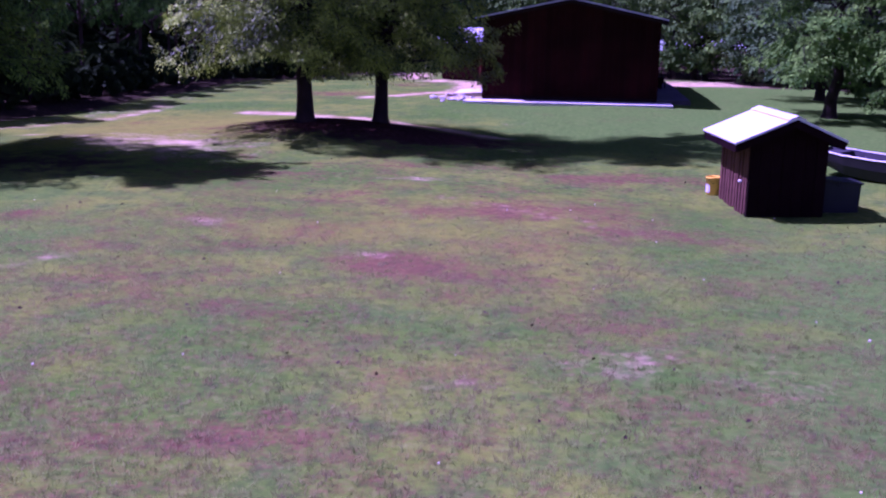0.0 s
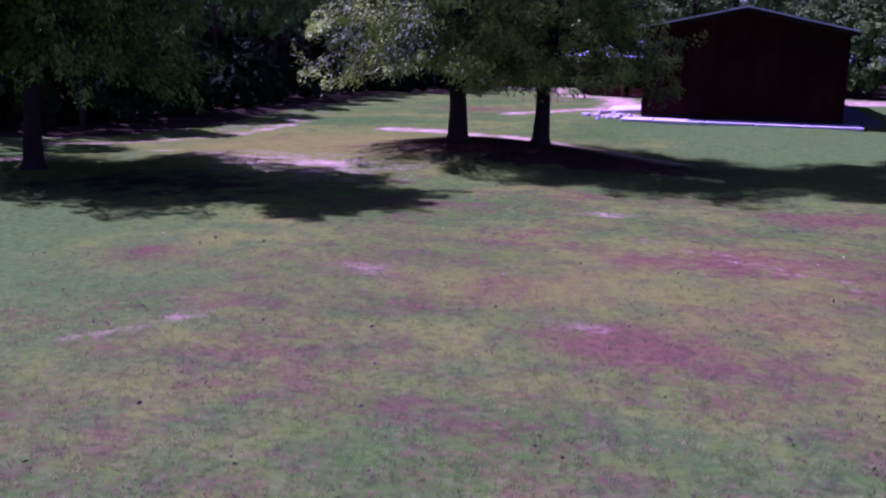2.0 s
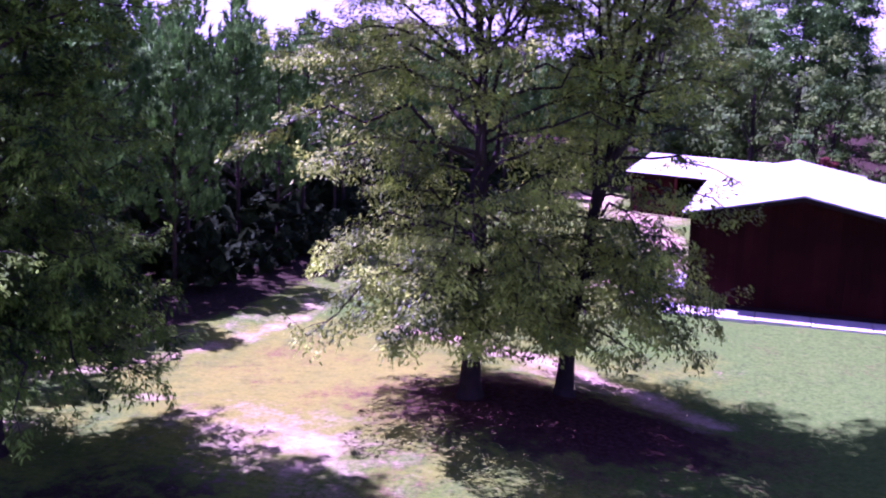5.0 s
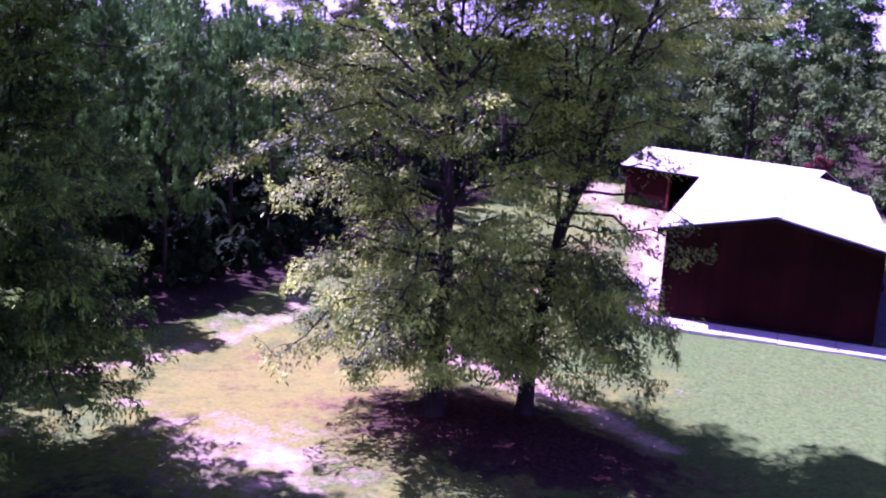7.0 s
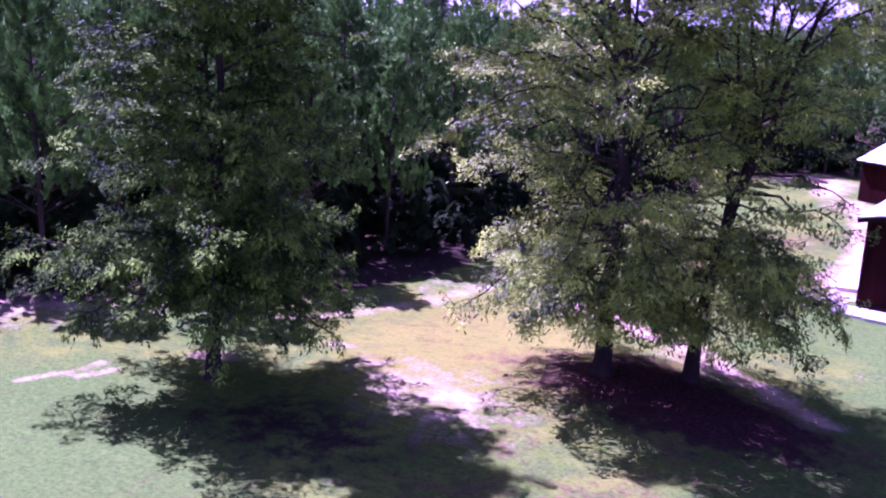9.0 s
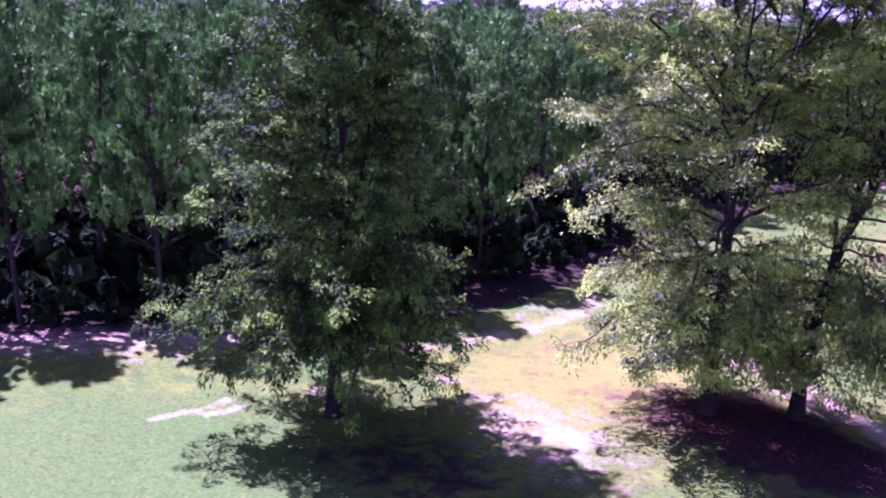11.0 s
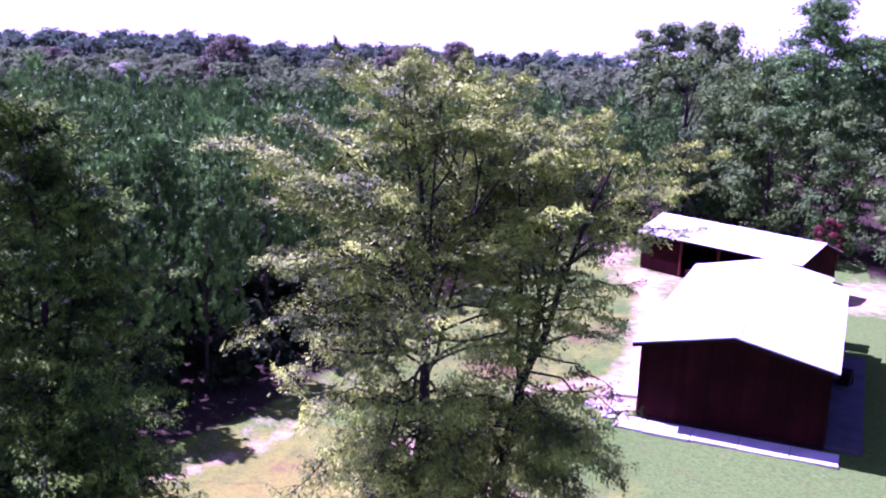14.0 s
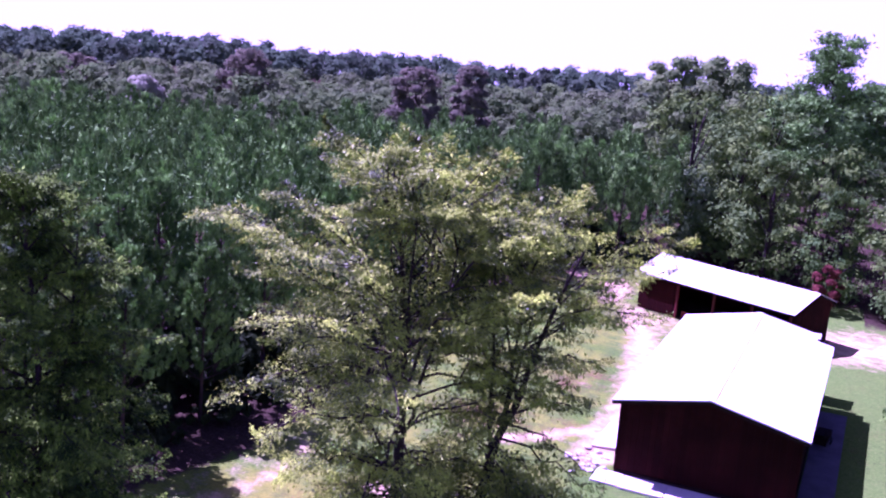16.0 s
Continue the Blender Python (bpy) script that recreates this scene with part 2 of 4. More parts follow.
def part(name, bm, material, parent, label=""):
    """Links a bmesh as one mesh object under a thing or a part."""
    me = bpy.data.meshes.new(name)
    bmesh.ops.recalc_face_normals(bm, faces=bm.faces[:])
    bm.to_mesh(me)
    bm.free()
    me.materials.append(material)
    return under(name, me, parent, label)


def thing(name, x, y, z, rz, label, category, group="", kind=""):
    ob = new(name)
    ob.matrix_world = pose(x, y, z, 0, 0, rz)
    return tagged(ob, label, category, group, kind)


def box(sx, sy, sz, at=(0, 0, 0), bevel=0.0, rot=None, bm=None):
    """A box of that size whose base centre is at the place given, with eased edges."""
    own = bmesh.new()
    bmesh.ops.create_cube(own, size=1.0)
    bmesh.ops.scale(own, vec=(sx, sy, sz), verts=own.verts)
    if bevel:
        bmesh.ops.bevel(own, geom=own.edges[:], offset=bevel, segments=1, affect="EDGES")
    bmesh.ops.translate(own, vec=(0, 0, sz / 2), verts=own.verts)
    if rot:
        own.transform(Euler([radians(a) for a in rot]).to_matrix().to_4x4())
    bmesh.ops.translate(own, vec=at, verts=own.verts)
    if bm is None:
        return own
    me = bpy.data.meshes.new("tmp")
    own.to_mesh(me)
    own.free()
    bm.from_mesh(me)
    bpy.data.meshes.remove(me)
    return bm


def prism(points, depth, axis="y"):
    """A plate of a flat outline, with thickness: outline in x and z, depth along y (or outline in x and y, depth along z)."""
    bm = bmesh.new()
    rows = []
    for d in (0.0, depth):
        rows.append([bm.verts.new((a, d, b) if axis == "y" else (a, b, d)) for a, b in points])
    n = len(points)
    bm.faces.new(rows[0]), bm.faces.new(rows[1][::-1])
    for i in range(n):
        j = (i + 1) % n
        bm.faces.new((rows[0][j], rows[0][i], rows[1][i], rows[1][j]))
    return bm


def tube(points, radii, sides=7):
    """Vertices and faces of a round, tapering tube along points."""
    pts, rad = np.asarray(points, float), np.asarray(radii, float)
    n = len(pts)
    tang = np.gradient(pts, axis=0)
    tang /= np.linalg.norm(tang, axis=1)[:, None] + 1e-9
    ref = np.where(np.abs(tang[:, 2:3]) > 0.9, np.array([[1.0, 0, 0]]), np.array([[0, 0, 1.0]]))
    u = np.cross(tang, ref)
    u /= np.linalg.norm(u, axis=1)[:, None] + 1e-9
    v = np.cross(tang, u)
    ang = np.linspace(0, 2 * np.pi, sides, endpoint=False)
    V = pts[:, None] + rad[:, None, None] * (np.cos(ang)[None, :, None] * u[:, None] + np.sin(ang)[None, :, None] * v[:, None])
    i, j = np.meshgrid(np.arange(n - 1), np.arange(sides), indexing="ij")
    a, b = i * sides + j, i * sides + (j + 1) % sides
    F = np.stack([a, b, b + sides, a + sides], -1).reshape(-1, 4)
    return V.reshape(-1, 3), F


def merge(pieces):
    """Joins (V, F) pairs with the same number of corners to a face."""
    Vs, Fs, k = [], [], 0
    for V, F in pieces:
        Vs.append(V), Fs.append(F + k)
        k += len(V)
    return np.concatenate(Vs), np.concatenate(Fs)


def leaves(centres, size, rng, up=0.9, long=1.9, corners=4, face=None):
    """One pointed leaf at each centre, turned at random but facing upward more than not."""
    n = len(centres)
    nor = rng.normal(size=(n, 3)) * 0.75
    nor[:, 2] = np.abs(nor[:, 2]) + up * rng.random(n)
    if face is not None:
        nor = face + rng.normal(size=(n, 3)) * 0.24
    nor /= np.linalg.norm(nor, axis=1)[:, None]
    u = np.cross(nor, rng.normal(size=(n, 3)))
    u /= np.linalg.norm(u, axis=1)[:, None] + 1e-9
    v = np.cross(nor, u)
    s = size * rng.uniform(0.65, 1.35, (n, 1))
    V = np.stack([centres - u * s * long / 2, centres + v * s / 2 + nor * s * 0.12, centres + u * s * long / 2, centres - v * s / 2 + nor * s * 0.12], 1)
    V = V[:, :corners]
    return V.reshape(-1, 3), np.arange(corners * n).reshape(-1, corners)


def scatter_copies(templates, places, turns, sizes, rng):
    """Joined copies of template (V, F) pairs at places, turned about z and scaled."""
    out = []
    pick = rng.integers(0, len(templates), len(places))
    for k, (V, F) in enumerate(templates):
        idx = np.nonzero(pick == k)[0]
        if not len(idx):
            continue
        c, s = np.cos(turns[idx]), np.sin(turns[idx])
        X = V[None] * sizes[idx][:, None, None]
        W = np.stack([X[..., 0] * c[:, None] - X[..., 1] * s[:, None], X[..., 0] * s[:, None] + X[..., 1] * c[:, None], X[..., 2]], -1) + places[idx][:, None]
        G = F[None] + (np.arange(len(idx)) * len(V))[:, None, None]
        out.append((W.reshape(-1, 3), G.reshape(-1, F.shape[1])))
    return merge(out)


# ---- ground ----
def bell(x, y, cx, cy, r):
    return np.exp(-((x - cx) ** 2 + (y - cy) ** 2) / (r * r))


def smooth(a, lo, hi):
    t = np.clip((a - lo) / (hi - lo), 0, 1)
    return t * t * (3 - 2 * t)


def height(x, y):
    """The ground's height: a low mound under the two oaks, a dip beyond it, and land that falls away far off."""
    x, y = np.asarray(x, float), np.asarray(y, float)
    z = 0.42 * bell(x, y, -5.1, 28.6, 3.0) - 0.30 * bell(x, y, 1.2, 31.6, 4.5) - 0.16 * bell(x, y, 5.5, 18.5, 5.0)
    z = z - 0.22 * bell(x, y, -15.5, 32.0, 5.0) + 0.22 * bell(x, y, 2.5, 46.5, 8.0) - 0.8 * smooth(y, 52, 69) + 0.10 * bell(x, y, -10.5, 25.0, 2.5)
    z = z + 0.03 * np.sin(x * 0.9 + 1.3 * np.sin(y * 0.37)) * np.cos(y * 0.7 + 0.5)
    d = np.hypot(x, y - 20)
    return z - 2.6 * smooth(d, 85, 220) - 3.4 * smooth(d, 185, 330) + 1.6 * bell(x, y, -210, 250, 110) - 0.05 * np.maximum(d - 420, 0)


def along(x, y, line, width):
    """1 on a polyline, falling to 0.5 at half its width and to 0 beyond."""
    best = np.full(x.shape, 1e9)
    for (x0, y0), (x1, y1) in zip(line[:-1], line[1:]):
        dx, dy = x1 - x0, y1 - y0
        t = np.clip(((x - x0) * dx + (y - y0) * dy) / (dx * dx + dy * dy), 0, 1)
        best = np.minimum(best, np.hypot(x - x0 - t * dx, y - y0 - t * dy))
    return np.clip(1.0 - best / width, 0, 1)


def patch(x, y, cx, cy, rx, ry, turn=0.0):
    c, s = math.cos(radians(turn)), math.sin(radians(turn))
    u, v = (x - cx) * c + (y - cy) * s, -(x - cx) * s + (y - cy) * c
    return np.clip(1.25 - np.hypot(u / rx, v / ry) * 0.75, 0, 1)


WOOD_Y = [-60, 0, 15, 22, 25, 30, 36, 45, 60, 72, 80, 86, 400]
WOOD_X = [-75, -40, -31.5, -26.3, -23.2, -19.2, -17.2, -16.4, -16.2, -16, -12.5, -6, -6]
EAST_Y = [-60, 20, 30, 42, 50, 64, 74, 79, 87, 400]
EAST_X = [60, 34, 24, 19, 16.5, 15.0, 14.5, 8, -7, -9]


def in_woods(x, y):
    """Whether a place lies in the pine plantation (west) or the mixed woods (east and north)."""
    return (x < np.interp(y, WOOD_Y, WOOD_X)), (x > np.interp(y, EAST_Y, EAST_X))


LANE = [(-60, -8), (-40, 9), (-30, 17), (-23.5, 22.8), (-18.3, 28), (-15.6, 32.5), (-14.2, 37), (-13.8, 46), (-13.2, 60)]


def zones(x, y):
    """How sandy, how thatchy and how strewn with straw the ground is; sand and straw also carry painted light and
    shade.
    """
    sand = np.maximum.reduce([
        # Shade painted as less sand past y 24; pale strip paints the sunlit edge.
        0.62 * along(x, y, LANE, 3.4) * (1 - 0.5 * smooth(y, 24, 28)), 0.55 * along(x, y, [(-16.9, 27.2), (-15.5, 29.2), (-14.5, 31.0), (-13.9, 33.0), (-13.3, 35.2), (-13.6, 37.5)], 1.3), 0.85 * along(x, y, [(-6.5, 41.9), (-4.8, 43.2), (-3.0, 45.0)], 1.0), 0.5 * patch(x, y, -9.2, 24.6, 3.4, 2.2, -25), 0.58 * patch(x, y, -8.6, 24.9, 1.8, 1.1, -25), 0.5 * patch(x, y, -11.0, 25.4, 1.6, 0.6, -20),
        0.8 * along(x, y, [(-9.5, 35.0), (-7.6, 34.3), (-6.6, 33.4), (-4.9, 32.9), (-3.6, 31.5), (-2.2, 30.9), (-0.6, 29.6)], 1.15), 0.6 * patch(x, y, -4.4, 31.6, 1.8, 0.8, -35),
        0.62 * along(x, y, [(-17.9, 19.2), (-17.6, 20.0), (-17.3, 20.5), (-17.25, 21.3)], 0.42), 0.62 * along(x, y, [(-17.0, 20.3), (-16.7, 20.8), (-16.6, 21.2)], 0.4),
        0.5 * patch(x, y, -13.4, 26.6, 0.7, 0.4), 0.75 * patch(x, y, -15.4, 23.6, 0.8, 0.4, 20),
        along(x, y, [(-13.5, 80), (-9.5, 76), (-5.2, 68), (-3.2, 58), (-2.3, 47), (-2.5, 42.0)], 1.7), 0.7 * patch(x, y, -4.8, 68, 3.0, 3.0), 0.42 * patch(x, y, -5.4, 51.2, 1.1, 0.8),
        along(x, y, [(7.2, 69.0), (10, 70.4), (15, 71.5)], 6.5), along(x, y, [(-13, 77), (-6, 79.5)], 1.6),
        0.42 * patch(x, y, -4.6, 15.3, 0.9, 0.35, -10), 0.4 * along(x, y, [(-0.9, 18.3), (0.0, 17.7), (1.0, 16.8), (1.9, 16.2)], 0.6), 0.34 * patch(x, y, -1.6, 13.2, 0.8, 0.35, -15),
        0.42 * along(x, y, [(-6.5, 11.4), (-6.1, 12.0), (-5.6, 12.8)], 0.4), 0.4 * patch(x, y, -1.8, 20.4, 0.8, 0.35), 0.36 * patch(x, y, 1.7, 9.0, 0.9, 0.6), 0.36 * patch(x, y, 3.3, 8.8, 1.1, 0.6), 0.3 * patch(x, y, 0.3, 8.2, 0.6, 0.5),
        0.25 * patch(x, y, -0.5, 34.0, 1.5, 0.5)])
    red = np.maximum.reduce([
        0.95 * patch(x, y, -3.8, 28.0, 4.4, 2.4, -5),         0.95 * patch(x, y, -1.1, 12.8, 1.4, 0.8, -15), 0.7 * patch(x, y, 0.2, 12.2, 1.2, 0.6), 0.65 * patch(x, y, -3.8, 13.7, 0.9, 0.5), 0.9 * patch(x, y, -4.5, 15.1, 1.0, 0.5, -10), 0.8 * patch(x, y, 0.5, 17.4, 1.6, 0.5, -35), 0.6 * patch(x, y, -4.4, 11.6, 0.9, 0.5),
        0.7 * patch(x, y, -1.6, 6.8, 1.2, 0.7), 0.6 * patch(x, y, -3.4, 10.6, 1.4, 0.6), 0.8 * patch(x, y, 0.9, 17.2, 2.8, 1.2), 0.7 * patch(x, y, 2.6, 15.6, 1.8, 0.8, -20), 0.65 * patch(x, y, 2.0, 6.8, 0.7, 0.4), 0.5 * patch(x, y, 2.1, 10.7, 0.9, 0.6),
        0.75 * patch(x, y, 2.5, 21.5, 2.6, 0.9), 0.5 * patch(x, y, -7.8, 15.3, 1.0, 0.5), 0.3 * patch(x, y, -11.5, 30.5, 1.6, 2.4), 0.6 * patch(x, y, -8, 44, 3, 2),
        0.5 * patch(x, y, -0.8, 9.6, 1.2, 0.5), 0.55 * patch(x, y, 3.4, 12.5, 1.3, 0.8), 0.5 * patch(x, y, -6.5, 8.5, 1.0, 0.8), 0.6 * patch(x, y, -5.6, 51.5, 1.8, 2.2), 0.5 * patch(x, y, -1.9, 6.6, 1.0, 0.6), 0.35 * patch(x, y, -6.3, 10.2, 1.2, 0.8), 0.45 * patch(x, y, 3.7, 7.2, 1.0, 0.5), 0.5 * patch(x, y, -3.7, 10.8, 1.0, 0.6)])
    red = np.maximum(red, 0.4 * smooth(26 - y, 0, 4) * smooth(x + 9.5, 0, 4) * smooth(5.5 - x, 0, 3))
    west, east = in_woods(x, y)
    # Second patch paints the oak's cast shadow; last term adds shade at the wood edge.
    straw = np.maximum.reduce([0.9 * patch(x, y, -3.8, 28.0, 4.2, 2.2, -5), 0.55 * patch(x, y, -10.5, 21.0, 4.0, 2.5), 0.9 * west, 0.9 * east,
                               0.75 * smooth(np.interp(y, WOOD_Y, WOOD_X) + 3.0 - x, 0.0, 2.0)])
    return sand, red, straw


def spaced(fine_lo, fine_hi, step, far):
    """Grid lines: even and close in the middle, wider and wider to the horizon."""
    mid = np.arange(fine_lo, fine_hi + step, step)
    grow = np.cumsum(step * 1.16 ** np.arange(1, 60))
    grow = grow[grow < far]
    return np.concatenate([fine_lo - grow[::-1], mid, fine_hi + grow])


def build_ground():
    gx, gy = spaced(-20, 10, 0.24, 4500), spaced(3, 46, 0.24, 4500)
    X, Y = np.meshgrid(gx, gy)
    x, y = X.ravel(), Y.ravel()
    V = np.stack([x, y, height(x, y)], -1)
    i, j = np.meshgrid(np.arange(len(gy) - 1), np.arange(len(gx) - 1), indexing="ij")
    a = (i * len(gx) + j).ravel()
    F = np.stack([a, a + 1, a + 1 + len(gx), a + len(gx)], -1)
    me = mesh_from("ground", V, [F], M["ground"])
    col = np.zeros((len(x), 4), np.float32)
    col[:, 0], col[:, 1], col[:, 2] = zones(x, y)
    # Greener sides; they also dim the near lawn's edges like lens fall-off.
    col[:, 3] = np.maximum.reduce([smooth(x, -4.5, 1.5) * smooth(y, 21, 29), patch(x, y, -15.5, 16.5, 5.5, 4.5), 0.7 * patch(x, y, 4.0, 7.5, 3.0, 2.5), 0.5 * patch(x, y, -8.5, 13.0, 3.0, 2.0), 0.6 * patch(x, y, 5.0, 13.5, 2.5, 3.0)]) - patch(x, y, -10.0, 29.5, 4.6, 5.0) - 0.45 * patch(x, y, -2.0, 33.0, 2.8, 2.2) - 0.6 * patch(x, y, 0.5, 15.5, 4.0, 4.5) + 0.25 * patch(x, y, -5.2, 7.6, 3.0, 2.6) + 0.25 * smooth(-x, 2.5, 7.5) * smooth(22 - y, 0, 9) + 0.55 * smooth(x, 2.5, 5.0) * smooth(17 - y, 0, 5) - 0.5 * patch(x, y, -2.85, 14.8, 1.6, 0.7)
    me.attributes.new("zones", "FLOAT_COLOR", "POINT").data.foreach_set("color", col.ravel())
    me.shade_smooth()
    tagged(new("ground", me), "mown lawn, reddish thatch, sandy bare patches, pine straw and painted shade", "ground", kind="structure")


build_ground()


def build_haze():
    """The white hazy sky low over the horizon, all the way round, fading out upward."""
    k = Nodes("white_haze")
    sepz = k.n.new("ShaderNodeSeparateXYZ")
    k.l.new(k.pos, sepz.inputs[0])
    glow, clear, mx = k.n.new("ShaderNodeEmission"), k.n.new("ShaderNodeBsdfTransparent"), k.n.new("ShaderNodeMixShader")
    glow.inputs["Color"].default_value, glow.inputs["Strength"].default_value = (0.92, 1.0, 0.87, 1.0), 0.54
    k.l.new(k.ramp(sepz.outputs[2], 300.0, 850.0), mx.inputs[0])
    k.l.new(glow.outputs[0], mx.inputs[1]), k.l.new(clear.outputs[0], mx.inputs[2])
    k.l.new(mx.outputs[0], k.out.inputs["Surface"])
    ang = np.linspace(0, 2 * np.pi, 96, endpoint=False)
    zs = np.array([-400.0, 0.0, 500.0, 1000.0, 1450.0])
    V = np.stack([3800 * np.cos(ang)[None].repeat(5, 0), 3800 * np.sin(ang)[None].repeat(5, 0), zs[:, None].repeat(96, 1)], -1).reshape(-1, 3)
    i, j = np.meshgrid(np.arange(4), np.arange(96), indexing="ij")
    a, b = i * 96 + j, i * 96 + (j + 1) % 96
    F = np.stack([a, b, b + 96, a + 96], -1).reshape(-1, 4)
    tagged(new("backdrop", mesh_from("backdrop", V, [F], k.mat)), "white hazy sky low above the horizon", "sky", kind="structure")


build_haze()


def H(x, y):
    return float(height(x, y))


# ---- buildings ----
def ribbed_sheet(width, length, pitch=0.45, rib=0.025, thick=0.03):
    """Roof sheeting: x runs down the slope from 0 to width, y along the eave; ribs run down the slope."""
    n = max(2, int(round(length / pitch)))
    ys, zs = [], []
    for k in range(n + 1):
        c = k * length / n
        for off, up in ((-0.035, 0.0), (-0.015, rib), (0.015, rib), (0.035, 0.0)):
            yy = min(max(c + off, 0.0), length)
            ys.append(yy), zs.append(up)
    m = len(ys)
    ys, zs = np.array(ys), np.array(zs)
    V = np.concatenate([np.stack([np.full(m, xx), ys, zs + dz], -1) for xx, dz in ((0, thick), (width, thick), (0, 0), (width, 0))])
    i = np.arange(m - 1)
    top = np.stack([i, i + m, i + m + 1, i + 1], -1)
    low = np.stack([i + 2 * m, i + 2 * m + 1, i + 3 * m + 1, i + 3 * m], -1)
    ends = np.stack([np.concatenate([i, i + m]), np.concatenate([i + 1, i + m + 1]), np.concatenate([i + 1 + 2 * m, i + m + 1 + 2 * m]), np.concatenate([i + 2 * m, i + m + 2 * m])], -1)
    caps = np.array([[0, 2 * m, 3 * m, m], [m - 1, 2 * m - 1, 4 * m - 1, 3 * m - 1]])
    return V, np.concatenate([top, low, ends, caps])


def gable_roof(parent, half, rise, y0, y1, eave_z, material, fascia, pitch=0.45, back_half=None, cap=True, rib=0.025, notch=None):
    """Two slopes with bargeboards; ridge along y at x = 0, front gable at y0. notch: (x, y) where the outer strip of the +x slope begins and where it ends."""
    for side, wide in ((1, half), (-1, back_half or half)):
        run = math.hypot(wide, rise * wide / half)
        tilt = math.degrees(math.atan2(rise, half))
        first = run * notch[0] / wide if notch and side == 1 else run
        V, F = ribbed_sheet(first, y1 - y0, pitch, rib)
        ob = under("roof_slope", mesh_from("roof_slope", V, [F], material), parent)
        if first < run:
            V, F = ribbed_sheet(run - first, notch[1] - y0, pitch, rib)
            strip = under("eave_strip", mesh_from("eave_strip", V + (first + 0.002, 0, 0), [F], material), parent)
            strip.matrix_basis = pose(0, y0, eave_z + rise, 0, tilt, 0)
        if side == 1:
            ob.matrix_basis = pose(0, y0, eave_z + rise, 0, tilt, 0)
        else:
            ob.matrix_basis = pose(0, y1, eave_z + rise, 0, tilt, 180)
        for yy in (y0 + 0.012, y1 - 0.042):
            reach = first if yy > y0 + 1 else run
            b = box(reach, 0.03, 0.14, (reach / 2, 0, -0.142))
            fo = part("bargeboard", b, fascia, parent)
            fo.matrix_basis = pose(0, yy, eave_z + rise, 0, tilt, 0) if side == 1 else pose(0, yy + 0.03, eave_z + rise, 0, tilt, 180)
        end = notch[1] if first < run else y1
        eb = part("eave_board", box(0.03, end - y0 - 0.1, 0.13), fascia, parent)
        eb.matrix_basis = pose(side * (wide - 0.03), (y0 + end) / 2, eave_z + rise - rise * wide / half - 0.135)
    if cap:
        c = bmesh.new()
        for s in (1, -1):
            w = 0.16
            vs = [c.verts.new(p) for p in ((0, y0, 0.066), (0, y1, 0.066), (s * w, y1, 0.066 - w * rise / half), (s * w, y0, 0.066 - w * rise / half),
                                           (0, y0, 0.056), (0, y1, 0.056), (s * w, y1, 0.056 - w * rise / half), (s * w, y0, 0.056 - w * rise / half))]
            for f in ((0, 1, 2, 3), (7, 6, 5, 4), (0, 3, 7, 4), (1, 5, 6, 2), (2, 6, 7, 3), (0, 4, 5, 1)):
                c.faces.new([vs[q] for q in f])
        part("ridge_cap", c, material, parent).matrix_basis = pose(0, 0, eave_z + rise)


def board_wall(parent, x0, x1, y, base, top_of, material, wide=0.25, gap=0.008, thick=0.025, batten=True):
    """Upright boards in a wall that faces -y; top_of(x) gives the height at x."""
    n = int(round((x1 - x0) / wide))
    w = (x1 - x0) / n
    for k in range(n):
        a, b = x0 + k * w + gap / 2, x0 + (k + 1) * w - gap / 2
        pts = [(a, base), (b, base), (b, top_of(b)), (a, top_of(a))]
        if a < 0 < b:
            pts.insert(3, (0.0, top_of(0.0)))
        part("board", prism(pts, thick), material, parent).matrix_basis = pose(0, y + 0.004 * ((k * 7) % 3), 0)


def side_wall(parent, x, y0, y1, base, top, material, wide=0.25, gap=0.008, thick=0.025):
    """Upright boards of one size along y, all on one mesh."""
    n = int(round((y1 - y0) / wide))
    w = (y1 - y0) / n
    first = part("board", box(thick, w - gap, top - base), material, parent)
    first.matrix_basis = pose(x, y0 + w / 2, base)
    for k in range(1, n):
        ob = under("board", first.data, parent)
        ob.matrix_basis = pose(x + 0.003 * ((k * 5) % 3), y0 + (k + 0.5) * w, base)


BARN_TURN = -3.2


